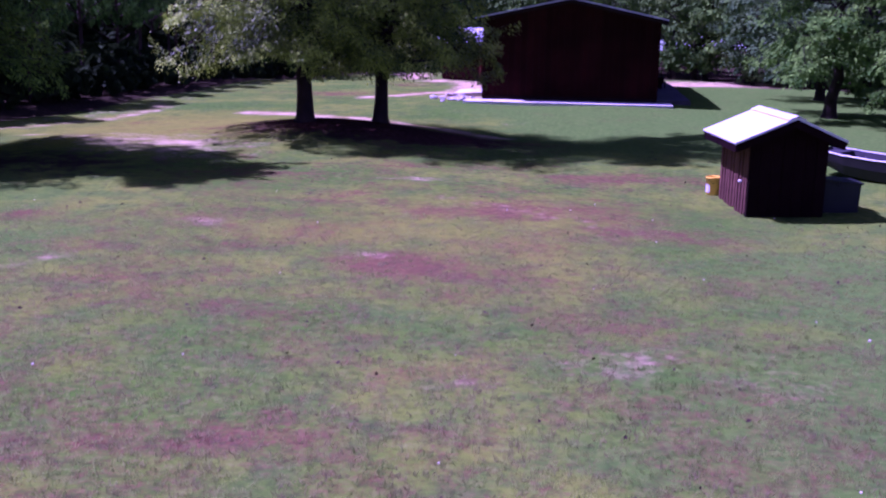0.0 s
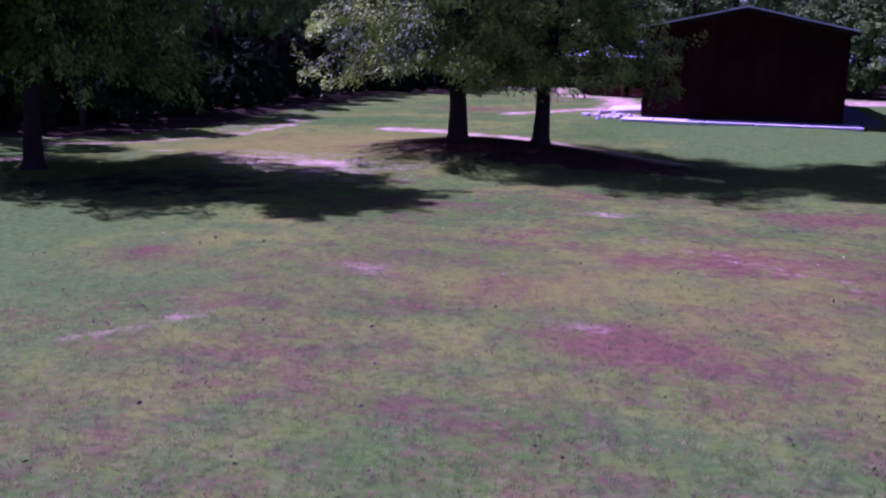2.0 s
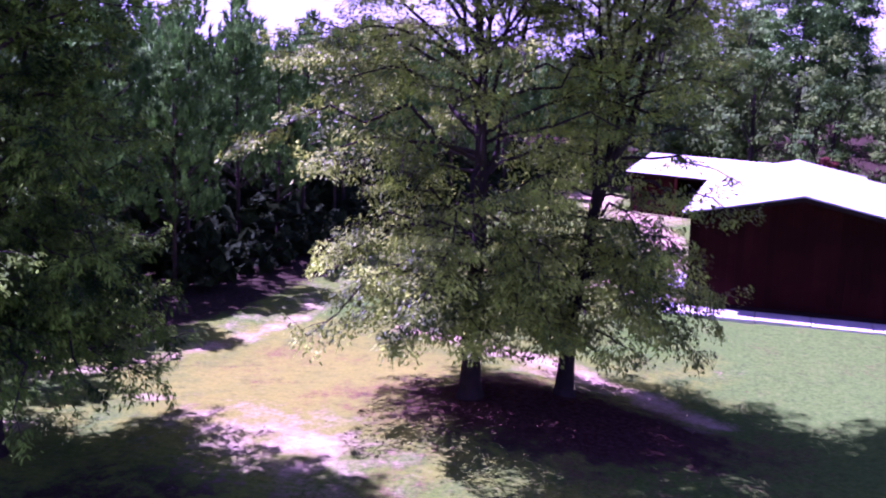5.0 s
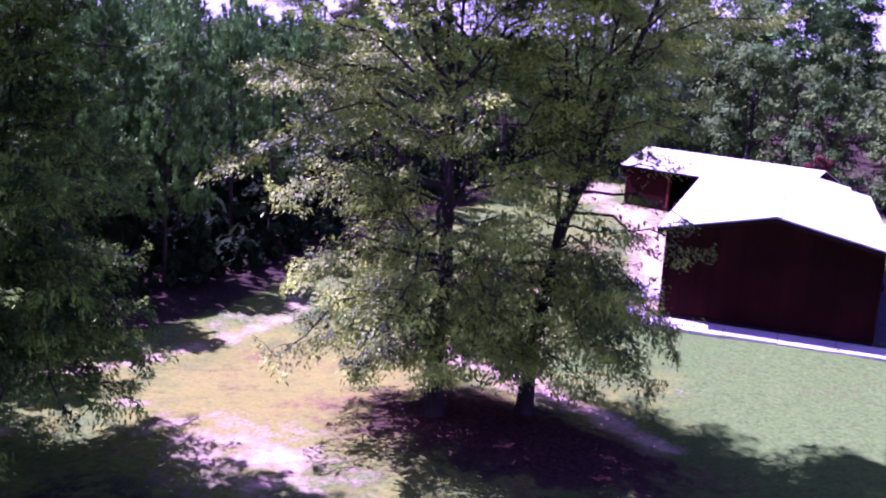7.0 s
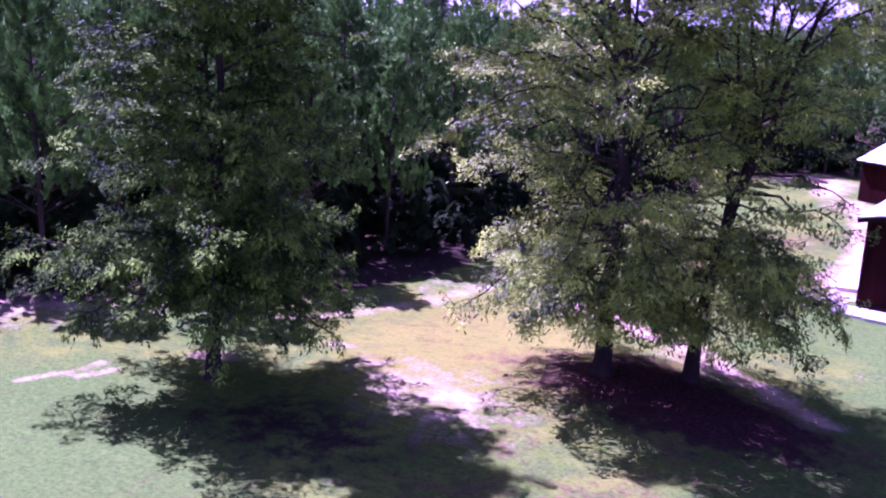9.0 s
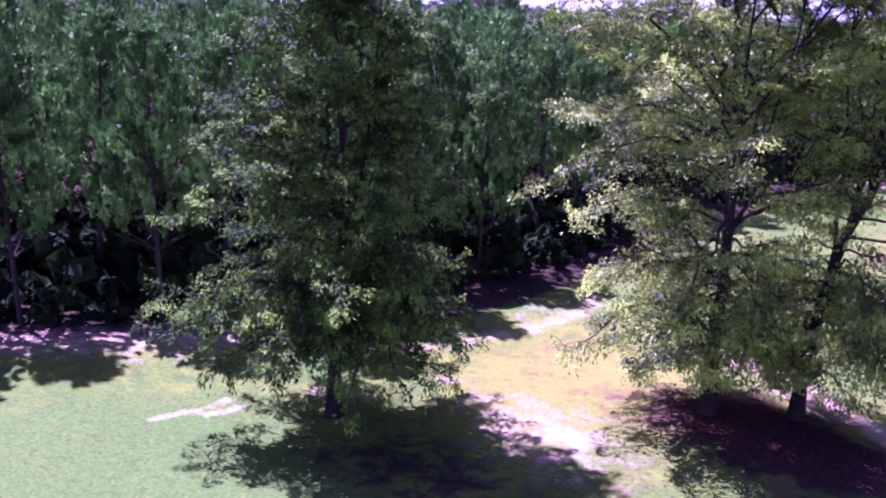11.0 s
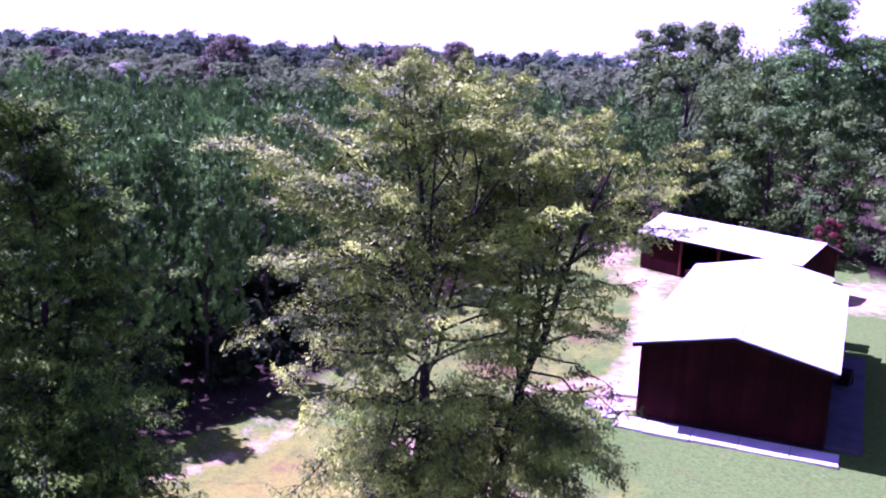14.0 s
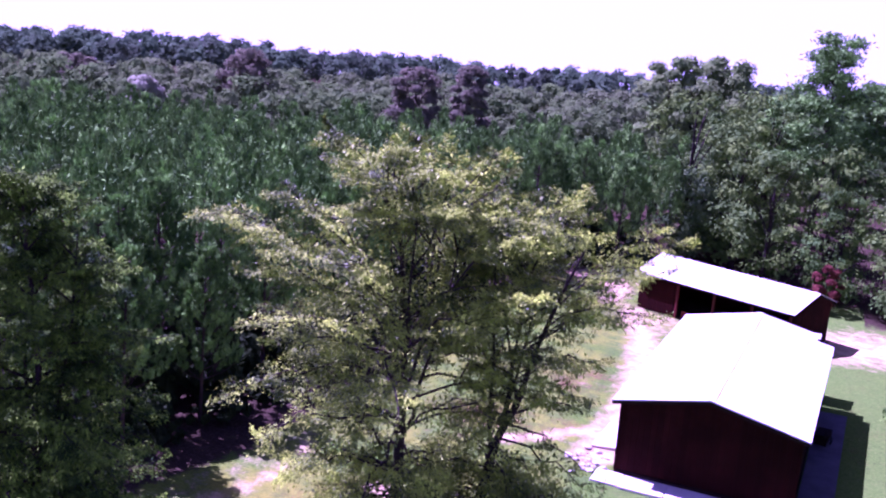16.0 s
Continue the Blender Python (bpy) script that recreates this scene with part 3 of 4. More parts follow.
def build_barn():
    half, depth, eave, rise, over = 3.45, 14.2, 3.17, 0.80, 0.32
    barn = thing("barn", 2.05, 40.6, 0.2, BARN_TURN, "dark red board barn with a bright metal gable roof", "barn")
    slope = rise / (half + over)
    under_roof = lambda x: eave + rise - abs(x) * slope - 0.045
    inner = bmesh.new()
    box(2 * half - 0.08, 0.08, eave - 0.1, (0, 0.09, 0), bm=inner), box(2 * half - 0.08, 0.08, eave - 0.1, (0, depth - 0.09, 0), bm=inner)
    box(0.08, depth - 0.3, eave + 0.0, (-half + 0.09, depth / 2, 0), bm=inner), box(0.08, depth - 0.3, eave + 0.0, (half - 0.09, depth / 2, 0), bm=inner)
    part("wall_core", inner, M["dark_timber"], barn)
    for yy in (0.055, depth - 0.085):
        part("gable_core", prism([(-half + 0.05, eave - 0.1), (half - 0.05, eave - 0.1), (half - 0.05, under_roof(half) - 0.03), (0, under_roof(0) - 0.03), (-half + 0.05, under_roof(half) - 0.03)], 0.03), M["dark_timber"], barn).matrix_basis = pose(0, yy, 0)
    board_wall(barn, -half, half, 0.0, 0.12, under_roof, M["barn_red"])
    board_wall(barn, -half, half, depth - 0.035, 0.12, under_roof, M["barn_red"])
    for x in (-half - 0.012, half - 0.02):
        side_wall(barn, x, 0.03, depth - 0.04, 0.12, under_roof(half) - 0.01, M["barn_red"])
    sill = bmesh.new()
    for sx, sy, at in ((2 * half + 0.06, 0.1, (0, 0.02, 0)), (2 * half + 0.06, 0.1, (0, depth - 0.02, 0)), (0.1, depth - 0.1, (-half, depth / 2, 0)), (0.1, depth - 0.1, (half, depth / 2, 0))):
        box(sx, sy, 0.12, (at[0], at[1], -0.04), bm=sill)
    part("sill", sill, M["dark_timber"], barn)
    part("floor", box(2 * half - 0.2, depth - 0.2, 0.12, (0, depth / 2, -0.04)), M["concrete"], barn)
    for x in (-half - 0.02, half + 0.02):
        part("corner_trim", box(0.1, 0.1, eave - 0.05, (x, -0.01, 0.08), 0.008), M["barn_red"], barn)
    gable_roof(barn, half + over, rise, -0.6, depth + 0.35, eave, M["metal_roof"], M["dark_timber"], 0.6, notch=(2.95, 13.3))
    lean = M["metal_roof"]
    ext = part("rear_roof", box(5.6, 2.2, 0.05, (0.2, depth + 1.5, eave - 0.35)), lean, barn, "low metal lean-to roof at the back")
    for x in (-2.2, 2.6):
        part("rear_post", box(0.12, 0.12, eave - 0.35 + 0.5, (x, depth + 2.45, -0.5)), M["dark_timber"], barn)
    # pale slabs along the front and at the side door
    x = -half - 0.7
    widths = (1.15, 1.8, 1.75, 1.85, 1.7)
    strip = thing("front_slabs", 2.05, 40.6, 0.16, BARN_TURN, "row of pale concrete slabs along the barn's front wall", "pavement", kind="structure")
    for k, w in enumerate(widths):
        s = part("slab", box(w - 0.02, 1.2 + 0.06 * (k % 2), 0.22, (x + w / 2, -0.66 - 0.03 * (k % 2), -0.2), 0.015), M["concrete"], strip)
        x += w
    ramp = bmesh.new()
    ps = [(-3.5, 2.2, 0.1), (-3.5, 5.4, 0.1), (-5.0, 5.0, 0.03), (-5.0, 2.0, 0.03)]
    lo = [ramp.verts.new((a, b, -0.12)) for a, b, c in ps]
    hi = [ramp.verts.new(p) for p in ps]
    ramp.faces.new(lo), ramp.faces.new(hi[::-1])
    for i in range(4):
        ramp.faces.new((lo[i], lo[(i + 1) % 4], hi[(i + 1) % 4], hi[i]))
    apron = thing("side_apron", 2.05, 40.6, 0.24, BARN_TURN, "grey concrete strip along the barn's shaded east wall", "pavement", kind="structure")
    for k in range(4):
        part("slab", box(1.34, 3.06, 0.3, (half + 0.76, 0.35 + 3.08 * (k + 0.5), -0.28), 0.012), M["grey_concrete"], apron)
    side = thing("side_ramp", 2.05, 40.6, 0.2, BARN_TURN, "sloping pale concrete ramp at the barn's side", "ramp", kind="structure")
    part("slab", ramp, M["concrete"], side)


build_barn()


def build_pole_shed():
    half_l, fr, bk, eave, rise = 6.1, 2.9, 2.35, 2.5, 1.0
    shed = thing("pole_shed", 0.41, 70.9, -0.72, -27.2 - 90, "long dark red pole shed with a bright metal roof", "shed")
    # local: y runs along the ridge, -x is the front after the turn below
    gable_roof(shed, fr, rise, -half_l, half_l, eave, M["metal_roof"], M["dark_timber"], 0.6, bk)
    slope = rise / fr
    top = lambda x: eave + rise - abs(x) * slope - 0.05
    f, b = fr - 0.3, -bk + 0.2
    for yy in (-half_l + 0.25, half_l - 0.28):
        n = int((f - b) / 0.25)
        w = (f - b) / n
        for k in range(n):
            a, c = b + k * w + 0.004, b + (k + 1) * w - 0.004
            pts = [(a, 0.0), (c, 0.0), (c, top(c)), (a, top(a))]
            if a < 0 < c:
                pts.insert(3, (0.0, top(0.0)))
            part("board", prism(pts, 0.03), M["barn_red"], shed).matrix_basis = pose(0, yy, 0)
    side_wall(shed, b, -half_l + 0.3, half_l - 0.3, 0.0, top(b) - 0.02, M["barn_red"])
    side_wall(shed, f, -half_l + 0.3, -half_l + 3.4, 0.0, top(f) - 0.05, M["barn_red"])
    for yy in (half_l - 0.4, half_l - 3.1, 0.2, -half_l + 3.45):
        part("post", box(0.15, 0.15, top(f) - 0.02, (f - 0.02, yy, 0), 0.01), M["red_post"], shed)
    # Floor added in near-black, so the open bays look shaded inside.
    part("floor", box(f - b - 0.1, 2 * half_l - 0.7, 0.1, ((f + b) / 2, 0, -0.03)), M["dark_timber"], shed, "floor coloured dark as the shed's inner shade")
    part("rail", box(0.05, 2 * half_l - 4.2, 0.55, (f - 0.12, 1.75, 0)), M["red_post"], shed, "low red board wall")
    part("beam", box(0.08, 2 * half_l - 0.6, 0.2, (f - 0.02, 0, top(f) - 0.24)), M["dark_timber"], shed)


build_pole_shed()


def build_garden_shed():
    w, d, wall, rise, over = 1.40, 1.85, 1.37, 0.46, 0.36
    z = H(5.4, 19.0) - 0.03
    shed = thing("garden_shed", 5.33, 18.05, z, 5.0, "small dark wooden shed with a pale metal roof on the lawn", "shed")
    hw = w / 2
    slope = rise / (hw + over)
    top = lambda x: wall + rise - 0.03 - abs(x) * slope + 0.02
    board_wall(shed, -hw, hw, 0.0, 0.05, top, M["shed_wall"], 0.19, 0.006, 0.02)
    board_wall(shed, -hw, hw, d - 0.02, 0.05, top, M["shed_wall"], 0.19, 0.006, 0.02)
    n = 10
    for k in range(n):
        low = 0.02 + 0.05 * ((k * 3) % 4 == 0)
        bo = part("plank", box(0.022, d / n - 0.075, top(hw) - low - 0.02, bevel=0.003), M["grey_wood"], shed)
        bo.matrix_basis = pose(-hw - 0.002, 0.02 + (k + 0.5) * d / n, low, 0, 0.4 * ((k * 5) % 3 - 1), 0)
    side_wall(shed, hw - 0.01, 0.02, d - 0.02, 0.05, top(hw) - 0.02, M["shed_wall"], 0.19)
    part("lining", box(0.02, d - 0.1, top(hw) - 0.1, (-hw + 0.06, d / 2, 0.03)), M["dark_timber"], shed)
    for x in (-hw + 0.04, hw - 0.04):
        for y in (0.06, d - 0.06):
            part("corner_post", box(0.07, 0.07, top(hw) - 0.02, (x, y, -0.04)), M["dark_timber"], shed)
    part("floor", box(w - 0.12, d - 0.12, 0.06, (0, d / 2, 0.0)), M["dark_timber"], shed)
    knob = bmesh.new()
    bmesh.ops.create_uvsphere(knob, u_segments=10, v_segments=8, radius=0.035)
    part("knob", knob, M["white_plastic"], shed, "small white knob").matrix_basis = pose(-hw - 0.03, 0.42, 0.62)
    short = hw + over - 0.14
    gable_roof(shed, short, short * slope, -0.28, d + 0.16, wall + rise - short * slope, M["metal_roof"], M["shed_wall"], 0.61, back_half=hw + over, rib=0.008)
    part("ridge_strip", box(0.18, d + 0.3, 0.012, (-0.16, d / 2 - 0.06, 0)), M["aluminium"], shed, "dull ridge flashing").matrix_basis = pose(0, 0, wall + rise - 0.02, 0, -math.degrees(math.atan2(rise, hw + over)), 0)


build_garden_shed()


def lathe(profile, sides=20):
    """Vertices and faces of a turned shape from (radius, height) pairs."""
    prof = np.array(profile, float)
    ang = np.linspace(0, 2 * np.pi, sides, endpoint=False)
    V = np.stack([prof[:, None, 0] * np.cos(ang), prof[:, None, 0] * np.sin(ang), np.repeat(prof[:, 1:2], sides, 1)], -1).reshape(-1, 3)
    i, j = np.meshgrid(np.arange(len(prof) - 1), np.arange(sides), indexing="ij")
    a, b = i * sides + j, i * sides + (j + 1) % sides
    return V, np.stack([a, b, b + sides, a + sides], -1).reshape(-1, 4)


def build_bucket():
    bx, by = 4.40, 20.15
    pail = thing("bucket", bx, by, H(bx, by), 20, "yellow plastic bucket with a pale label standing on the grass", "bucket")
    V, F = lathe([(0.0, 0.0), (0.125, 0.0), (0.135, 0.02), (0.15, 0.32), (0.162, 0.325), (0.162, 0.36), (0.15, 0.37), (0.143, 0.36), (0.128, 0.03), (0.0, 0.025)])
    body = under("body", mesh_from("body", V, [F], M["yellow"]), pail)
    body.data.shade_smooth()
    ang = np.linspace(radians(150), radians(212), 10)
    L = np.array([[r * math.cos(a), r * math.sin(a), z] for z, r in ((0.05, 0.1395), (0.21, 0.1475)) for a in ang])
    idx = np.arange(9)
    under("label", mesh_from("label", L, [np.stack([idx, idx + 1, idx + 11, idx + 10], -1)], M["white_plastic"]), body, "pale paper label")
    pts = [(0.158 * math.cos(a), -0.02 - 0.12 * math.sin(a), 0.335 - 0.10 * math.sin(a)) for a in np.linspace(0, math.pi, 12)]
    V, F = tube(pts, [0.004] * 12, 6)
    under("bail", mesh_from("bail", V, [F], M["aluminium"]), pail, "thin wire handle")


def build_bin():
    bx, by = 6.42, 18.85
    bin_ob = thing("storage_bin", bx, by, H(bx, by) - 0.02, 5, "dark plastic storage bin with a sloping lid beside the shed", "storage bin")
    body = part("body", prism([(-0.36, 0.0), (0.36, 0.0), (0.38, 0.55), (-0.38, 0.62)], 0.55), M["black_plastic"], bin_ob)
    body.matrix_basis = pose(0, -0.27, 0)
    part("lid", box(0.82, 0.62, 0.045, (0, 0, 0), 0.012), M["black_plastic"], bin_ob).matrix_basis = pose(0, 0, 0.585, 0, 5.2, 0)
    part("latch", box(0.1, 0.02, 0.08, (0, -0.02, 0.5), 0.004), M["black_plastic"], body)


def build_boat():
    """A small flat-bottomed boat, bow to the north-west."""
    bx, by, turn = 7.45, 23.35, -42.0
    boat = thing("boat", bx, by, H(bx + 1.5, by - 1.3), turn, "dull grey aluminium flat-bottomed boat lying on the grass", "boat")
    st = np.array([0.0, 0.25, 0.7, 1.3, 2.0, 2.8, 3.6])
    gw = np.array([0.42, 0.50, 0.58, 0.62, 0.64, 0.64, 0.60])
    bw = np.array([0.25, 0.36, 0.44, 0.48, 0.50, 0.50, 0.48])
    gz = np.array([0.58, 0.55, 0.51, 0.48, 0.47, 0.47, 0.47])
    bz = np.array([0.38, 0.22, 0.08, 0.02, 0.0, 0.0, 0.02])
    hull, inner = [], []
    for s, g, b, zt, zb in zip(st, gw, bw, gz, bz):
        hull.append([(s, -g, zt), (s, -(g + b) / 2 - 0.02, (zt + zb) / 2), (s, -b, zb), (s, b, zb), (s, (g + b) / 2 + 0.02, (zt + zb) / 2), (s, g, zt)])
        inner.append([(s, -g + 0.03, zt), (s, -b + 0.03, zb + 0.03), (s, b - 0.03, zb + 0.03), (s, g - 0.03, zt)])
    def loft(secs, flip=False):
        k = len(secs[0])
        V = np.array(secs).reshape(-1, 3)
        F = [[i * k + j, i * k + j + 1, (i + 1) * k + j + 1, (i + 1) * k + j] for i in range(len(secs) - 1) for j in range(k - 1)]
        return V, np.array(F)
    V, F = loft(hull)
    hull_ob = under("hull", mesh_from("hull", V, [F], M["aluminium"]), boat)
    V, F = loft(inner)
    under("inner_skin", mesh_from("inner_skin", V, [F], M["boat_in"]), boat)
    part("bow_plate", prism([(-0.25, 0.38), (0.25, 0.38), (0.42, 0.58), (-0.42, 0.58)], 0.03), M["aluminium"], boat).matrix_basis = pose(-0.01, 0, 0, 0, 0, 90)
    part("transom", prism([(-0.48, 0.02), (0.48, 0.02), (0.60, 0.47), (-0.60, 0.47)], 0.04), M["aluminium"], boat).matrix_basis = pose(3.62, 0, 0, 0, 0, 90)
    for s in (-1, 1):
        V, F = tube([(a, s * (g - 0.01), z + 0.005) for a, g, z in zip(st, gw, gz)], [0.02] * len(st), 6)
        under("gunwale", mesh_from("gunwale", V, [F], M["white_plastic"]), hull_ob, "bright rolled gunwale")
    part("deck", prism([(0.03, -0.42), (0.45, -0.52), (0.45, 0.52), (0.03, 0.42)], 0.02, "z"), M["boat_in"], boat).matrix_basis = pose(0, 0, 0.50)
    for x in (1.5, 2.9):
        part("bench", box(0.28, 1.12, 0.03, (x, 0, 0.34)), M["boat_in"], boat)


def build_cart():
    """Small hand cart by the barn's east wall, handles up."""
    cx, cy = 6.5, 48.6
    cart = thing("hand_cart", cx, cy, H(cx, cy), 80, "dark hand cart with raised handles parked beside the barn", "cart")
    part("tray", prism([(-0.45, 0.3), (0.45, 0.3), (0.55, 0.62), (-0.55, 0.62)], 0.6), M["dark_timber"], cart).matrix_basis = pose(0, -0.3, 0)
    for s in (-1, 1):
        V, F = tube([(-0.4, s * 0.2, 0.45), (-0.9, s * 0.24, 0.75), (-1.25, s * 0.26, 1.1)], [0.02, 0.02, 0.018], 6)
        under("handle", mesh_from("handle", V, [F], M["dark_timber"]), cart)
        w = bmesh.new()
        bmesh.ops.create_cone(w, cap_ends=True, segments=18, radius1=0.2, radius2=0.2, depth=0.07)
        wheel = part("wheel", w, M["black_plastic"], cart)
        wheel.matrix_basis = pose(0.25, s * 0.36, 0.2, 90, 0, 0)
        hub = bmesh.new()
        bmesh.ops.create_cone(hub, cap_ends=True, segments=12, radius1=0.06, radius2=0.06, depth=0.1)
        part("hub", hub, M["aluminium"], wheel, "dull metal hub")
    part("leg", box(0.05, 0.5, 0.32, (-0.32, 0, 0)), M["dark_timber"], cart)


def build_rubble():
    rng = np.random.default_rng(5)
    bm0 = bmesh.new()
    bmesh.ops.create_icosphere(bm0, subdivisions=1, radius=1.0)
    for v in bm0.verts:
        v.co *= 0.8 + 0.35 * rng.random()
        v.co.z *= 0.6
    first = None
    for k in range(16):
        x, y = -2.4 + rng.normal(0, 0.55), 41.2 + rng.normal(0, 0.9)
        s = rng.uniform(0.10, 0.24)
        m = pose(x, y, H(x, y) + s * 0.2, rng.uniform(-15, 15), rng.uniform(-15, 15), rng.uniform(0, 360))
        if first is None:
            me = bpy.data.meshes.new("rock")
            bm0.to_mesh(me)
            me.materials.append(M["rock"])
            first = tagged(new("rock", me), "pale lump of broken concrete beside the barn corner", "rock", "rubble at the barn corner")
            first.matrix_world, first.scale = m, (s, s, s)
        else:
            ob = copy_thing(first, m)
            ob.scale = (s, s, s)
    bm0.free()


build_bucket(), build_bin(), build_boat(), build_cart(), build_rubble()


# ---- trees ----
def leaf_sprays(centres, along, up, size, rng, long=2.2):
    """Pointed leaves, folded a little, that follow given directions and lie roughly flat."""
    n = len(centres)
    u = along + rng.normal(0, 0.42, (n, 3))
    u /= np.linalg.norm(u, axis=1)[:, None] + 1e-9
    nor = up + rng.normal(0, 0.28, (n, 3))
    v = np.cross(nor, u)
    v /= np.linalg.norm(v, axis=1)[:, None] + 1e-9
    nor = np.cross(u, v)
    s = size * rng.uniform(0.65, 1.35, (n, 1))
    V = np.stack([centres - u * s * long / 2, centres + v * s / 2 + nor * s * 0.14, centres + u * s * long / 2, centres - v * s / 2 + nor * s * 0.14], 1)
    return V.reshape(-1, 3), np.arange(4 * n).reshape(-1, 4)


def oak(name, x, y, tall, reach, base, trunk_r, seed, shape, leaf, label, lean=(0.0, 0.0), limbs=76, per_spray=120, size=0.062, long=2.2, droop=0.6, bias=(0.0, -0.1), low_bias=(0.0, 0.0), floor=0.9, skirt=0.9, inner=0.3, spread=0.34, core=14, forks=4, fullness=(1.0, 1.0), group="shade trees on the lawn"):
    """A shade tree: tapering trunk, forked stems, limbs in layers, and flat sprays of single leaves on every limb.
    shape(h): reach at relative height h; spread: how wide a spray is for its length;
    fullness: share of the sprays that grow, from the lowest limbs to the highest."""
    rng = np.random.default_rng(seed)
    tree = thing(name, x, y, H(x, y) - 0.05, 0, label, "tree", group)
    zs = np.linspace(0, tall * 0.96, 16)
    wob = np.cumsum(rng.normal(0, 0.06, (16, 2)), axis=0) * (zs[:, None] > 1.0)
    axis = np.stack([wob[:, 0] + lean[0] * (zs / tall) ** 1.7, wob[:, 1] + lean[1] * (zs / tall) ** 1.7, zs], -1)
    rad = trunk_r * (1 - 0.93 * (zs / tall) ** 0.8)
    rad[0] *= 1.45
    axis = np.insert(axis, 1, axis[0] + (axis[1] - axis[0]) * 0.25, axis=0)
    rad = np.insert(rad, 1, trunk_r * 1.08)
    V, F = tube(axis, rad, 12)
    me = mesh_from("trunk", V, [F], M["bark"])
    me.shade_smooth()
    under("trunk", me, tree)
    stems, wood = [axis], []
    for k in range(forks):
        s0 = tall * rng.uniform(0.30, 0.52)
        az = 1.1 + k * 1.9 + rng.normal(0, 0.3)
        r = reach * rng.uniform(0.26, 0.44)
        t = np.linspace(0, 1, 7)
        foot = np.array([np.interp(s0, axis[:, 2], axis[:, i]) for i in range(2)])
        top_z = tall * rng.uniform(0.82, 0.96)
        st = np.stack([foot[0] + r * math.cos(az) * t ** 0.8, foot[1] + r * math.sin(az) * t ** 0.8, s0 + (top_z - s0) * t ** 1.15], -1)
        st[1:, :2] += np.cumsum(rng.normal(0, 0.06, (6, 2)), axis=0)
        stems.append(st)
        r0 = np.interp(s0, axis[:, 2], rad) * 0.42
        wood.append(tube(st, r0 * (1 - 0.85 * t) + 0.008, 7))
    cen, way, ups, big = [], [], [], []
    for st in stems[1:]:
        for s in np.linspace(0.35, 1.0, 12):
            p = np.array([np.interp(s, np.linspace(0, 1, 7), st[:, i]) for i in range(3)]) + rng.normal(0, 0.25, 3)
            c = p + rng.normal(0, 1, (core * 4, 3)) * (0.34, 0.34, 0.16)
            cen.append(c), way.append(rng.normal(0, 1, c.shape)), ups.append(np.tile((0, 0, 1.0), (len(c), 1))), big.append(np.full((len(c), 1), 1.2))
    for k in range(limbs):
        h = (k + rng.random()) / limbs
        h = 0.18 * rng.random() if k % 4 == 0 else h ** 0.82
        z0 = base + (tall * 0.95 - base) * h
        az = k * 2.39996 + rng.normal(0, 0.3)
        L = reach * shape(h) * rng.uniform(0.72, 1.08) * (1 + bias[0] * math.cos(az) + bias[1] * math.sin(az))
        if h < 0.3:
            L *= 1 + low_bias[0] * math.cos(az) + low_bias[1] * math.sin(az)
        rise = L * (0.10 + 0.75 * h * h) + rng.normal(0, 0.13) * L
        z0 = max(z0 - 0.5 * rise, base * 0.75)
        stem = axis
        if z0 > tall * 0.5:
            stem = stems[int(rng.integers(len(stems)))]
            if not stem[0, 2] < z0 < stem[-1, 2]:
                stem = axis
            elif stem is not axis:
                L *= 0.78
        ax = np.array([np.interp(z0, stem[:, 2], stem[:, i]) for i in range(2)])
        out = np.array([math.cos(az), math.sin(az)])
        sidew = np.array([-out[1], out[0]])
        t = np.linspace(0, 1, 7)
        curve = rng.normal(0, 0.15)
        sag = droop * L * (0.62 * (1 - h) ** 2 + 0.10)
        P = np.stack([ax[0] + out[0] * L * t + sidew[0] * curve * L * t * t, ax[1] + out[1] * L * t + sidew[1] * curve * L * t * t,
                      z0 + rise * np.sin(t * 1.5) - sag * t ** 2.2], -1)
        P[2:] += rng.normal(0, 0.04 * L, (5, 3))
        low = floor + skirt * max(0.0, -math.sin(az)) + 0.25 * rng.random()
        P[:, 2] = np.maximum(P[:, 2], low + 0.2 + 0.3 * rng.random())
        r0 = min(np.interp(z0, axis[:, 2], rad) * 0.5, 0.012 + 0.0095 * L)
        wood.append(tube(P, r0 * (1 - 0.85 * t) + 0.004, 5))
        hang = droop * (1 - h) ** 1.5
        full = float(np.interp(h, np.linspace(0, 1, len(fullness)), fullness))
        n_sp = int(3 + 2.3 * L)
        for q in range(n_sp):
            s = 1.0 if q == 0 else inner + (1 - inner) * ((q + 0.7 * rng.random() - 0.35) / n_sp)
            s = min(max(s, 0.12), 1.0)
            if rng.random() > full:
                continue
            p = np.array([np.interp(s, t, P[:, i]) for i in range(3)])
            sd = 0.0 if q == 0 else (1 if q % 2 else -1) * rng.uniform(0.6, 1.2)
            d = np.array([out[0] * 0.75 + sidew[0] * sd, out[1] * 0.75 + sidew[1] * sd, rng.normal(0.08, 0.34) - 0.5 * hang])
            d /= np.linalg.norm(d)
            tl = (0.50 + 0.24 * L * (1.15 - s)) * rng.uniform(0.7, 1.15)
            end = p + d * tl
            end[2] = max(end[2], low + 0.3 * rng.random())
            wood.append(tube(np.stack([p, (p + end) / 2 + (0, 0, 0.04), end]), [0.011, 0.007, 0.003], 4))
            m = int(per_spray * rng.uniform(0.55, 1.35) * (0.35 + tl) * (0.72 + 0.5 * h) * max(full, 1.0))
            f = rng.random(m) ** 0.75
            lat = rng.normal(0, 1, m) * spread * tl * np.sin(np.pi * (0.12 + 0.76 * f))
            across = np.cross(d, (0, 0, 1.0))
            across /= np.linalg.norm(across) + 1e-9
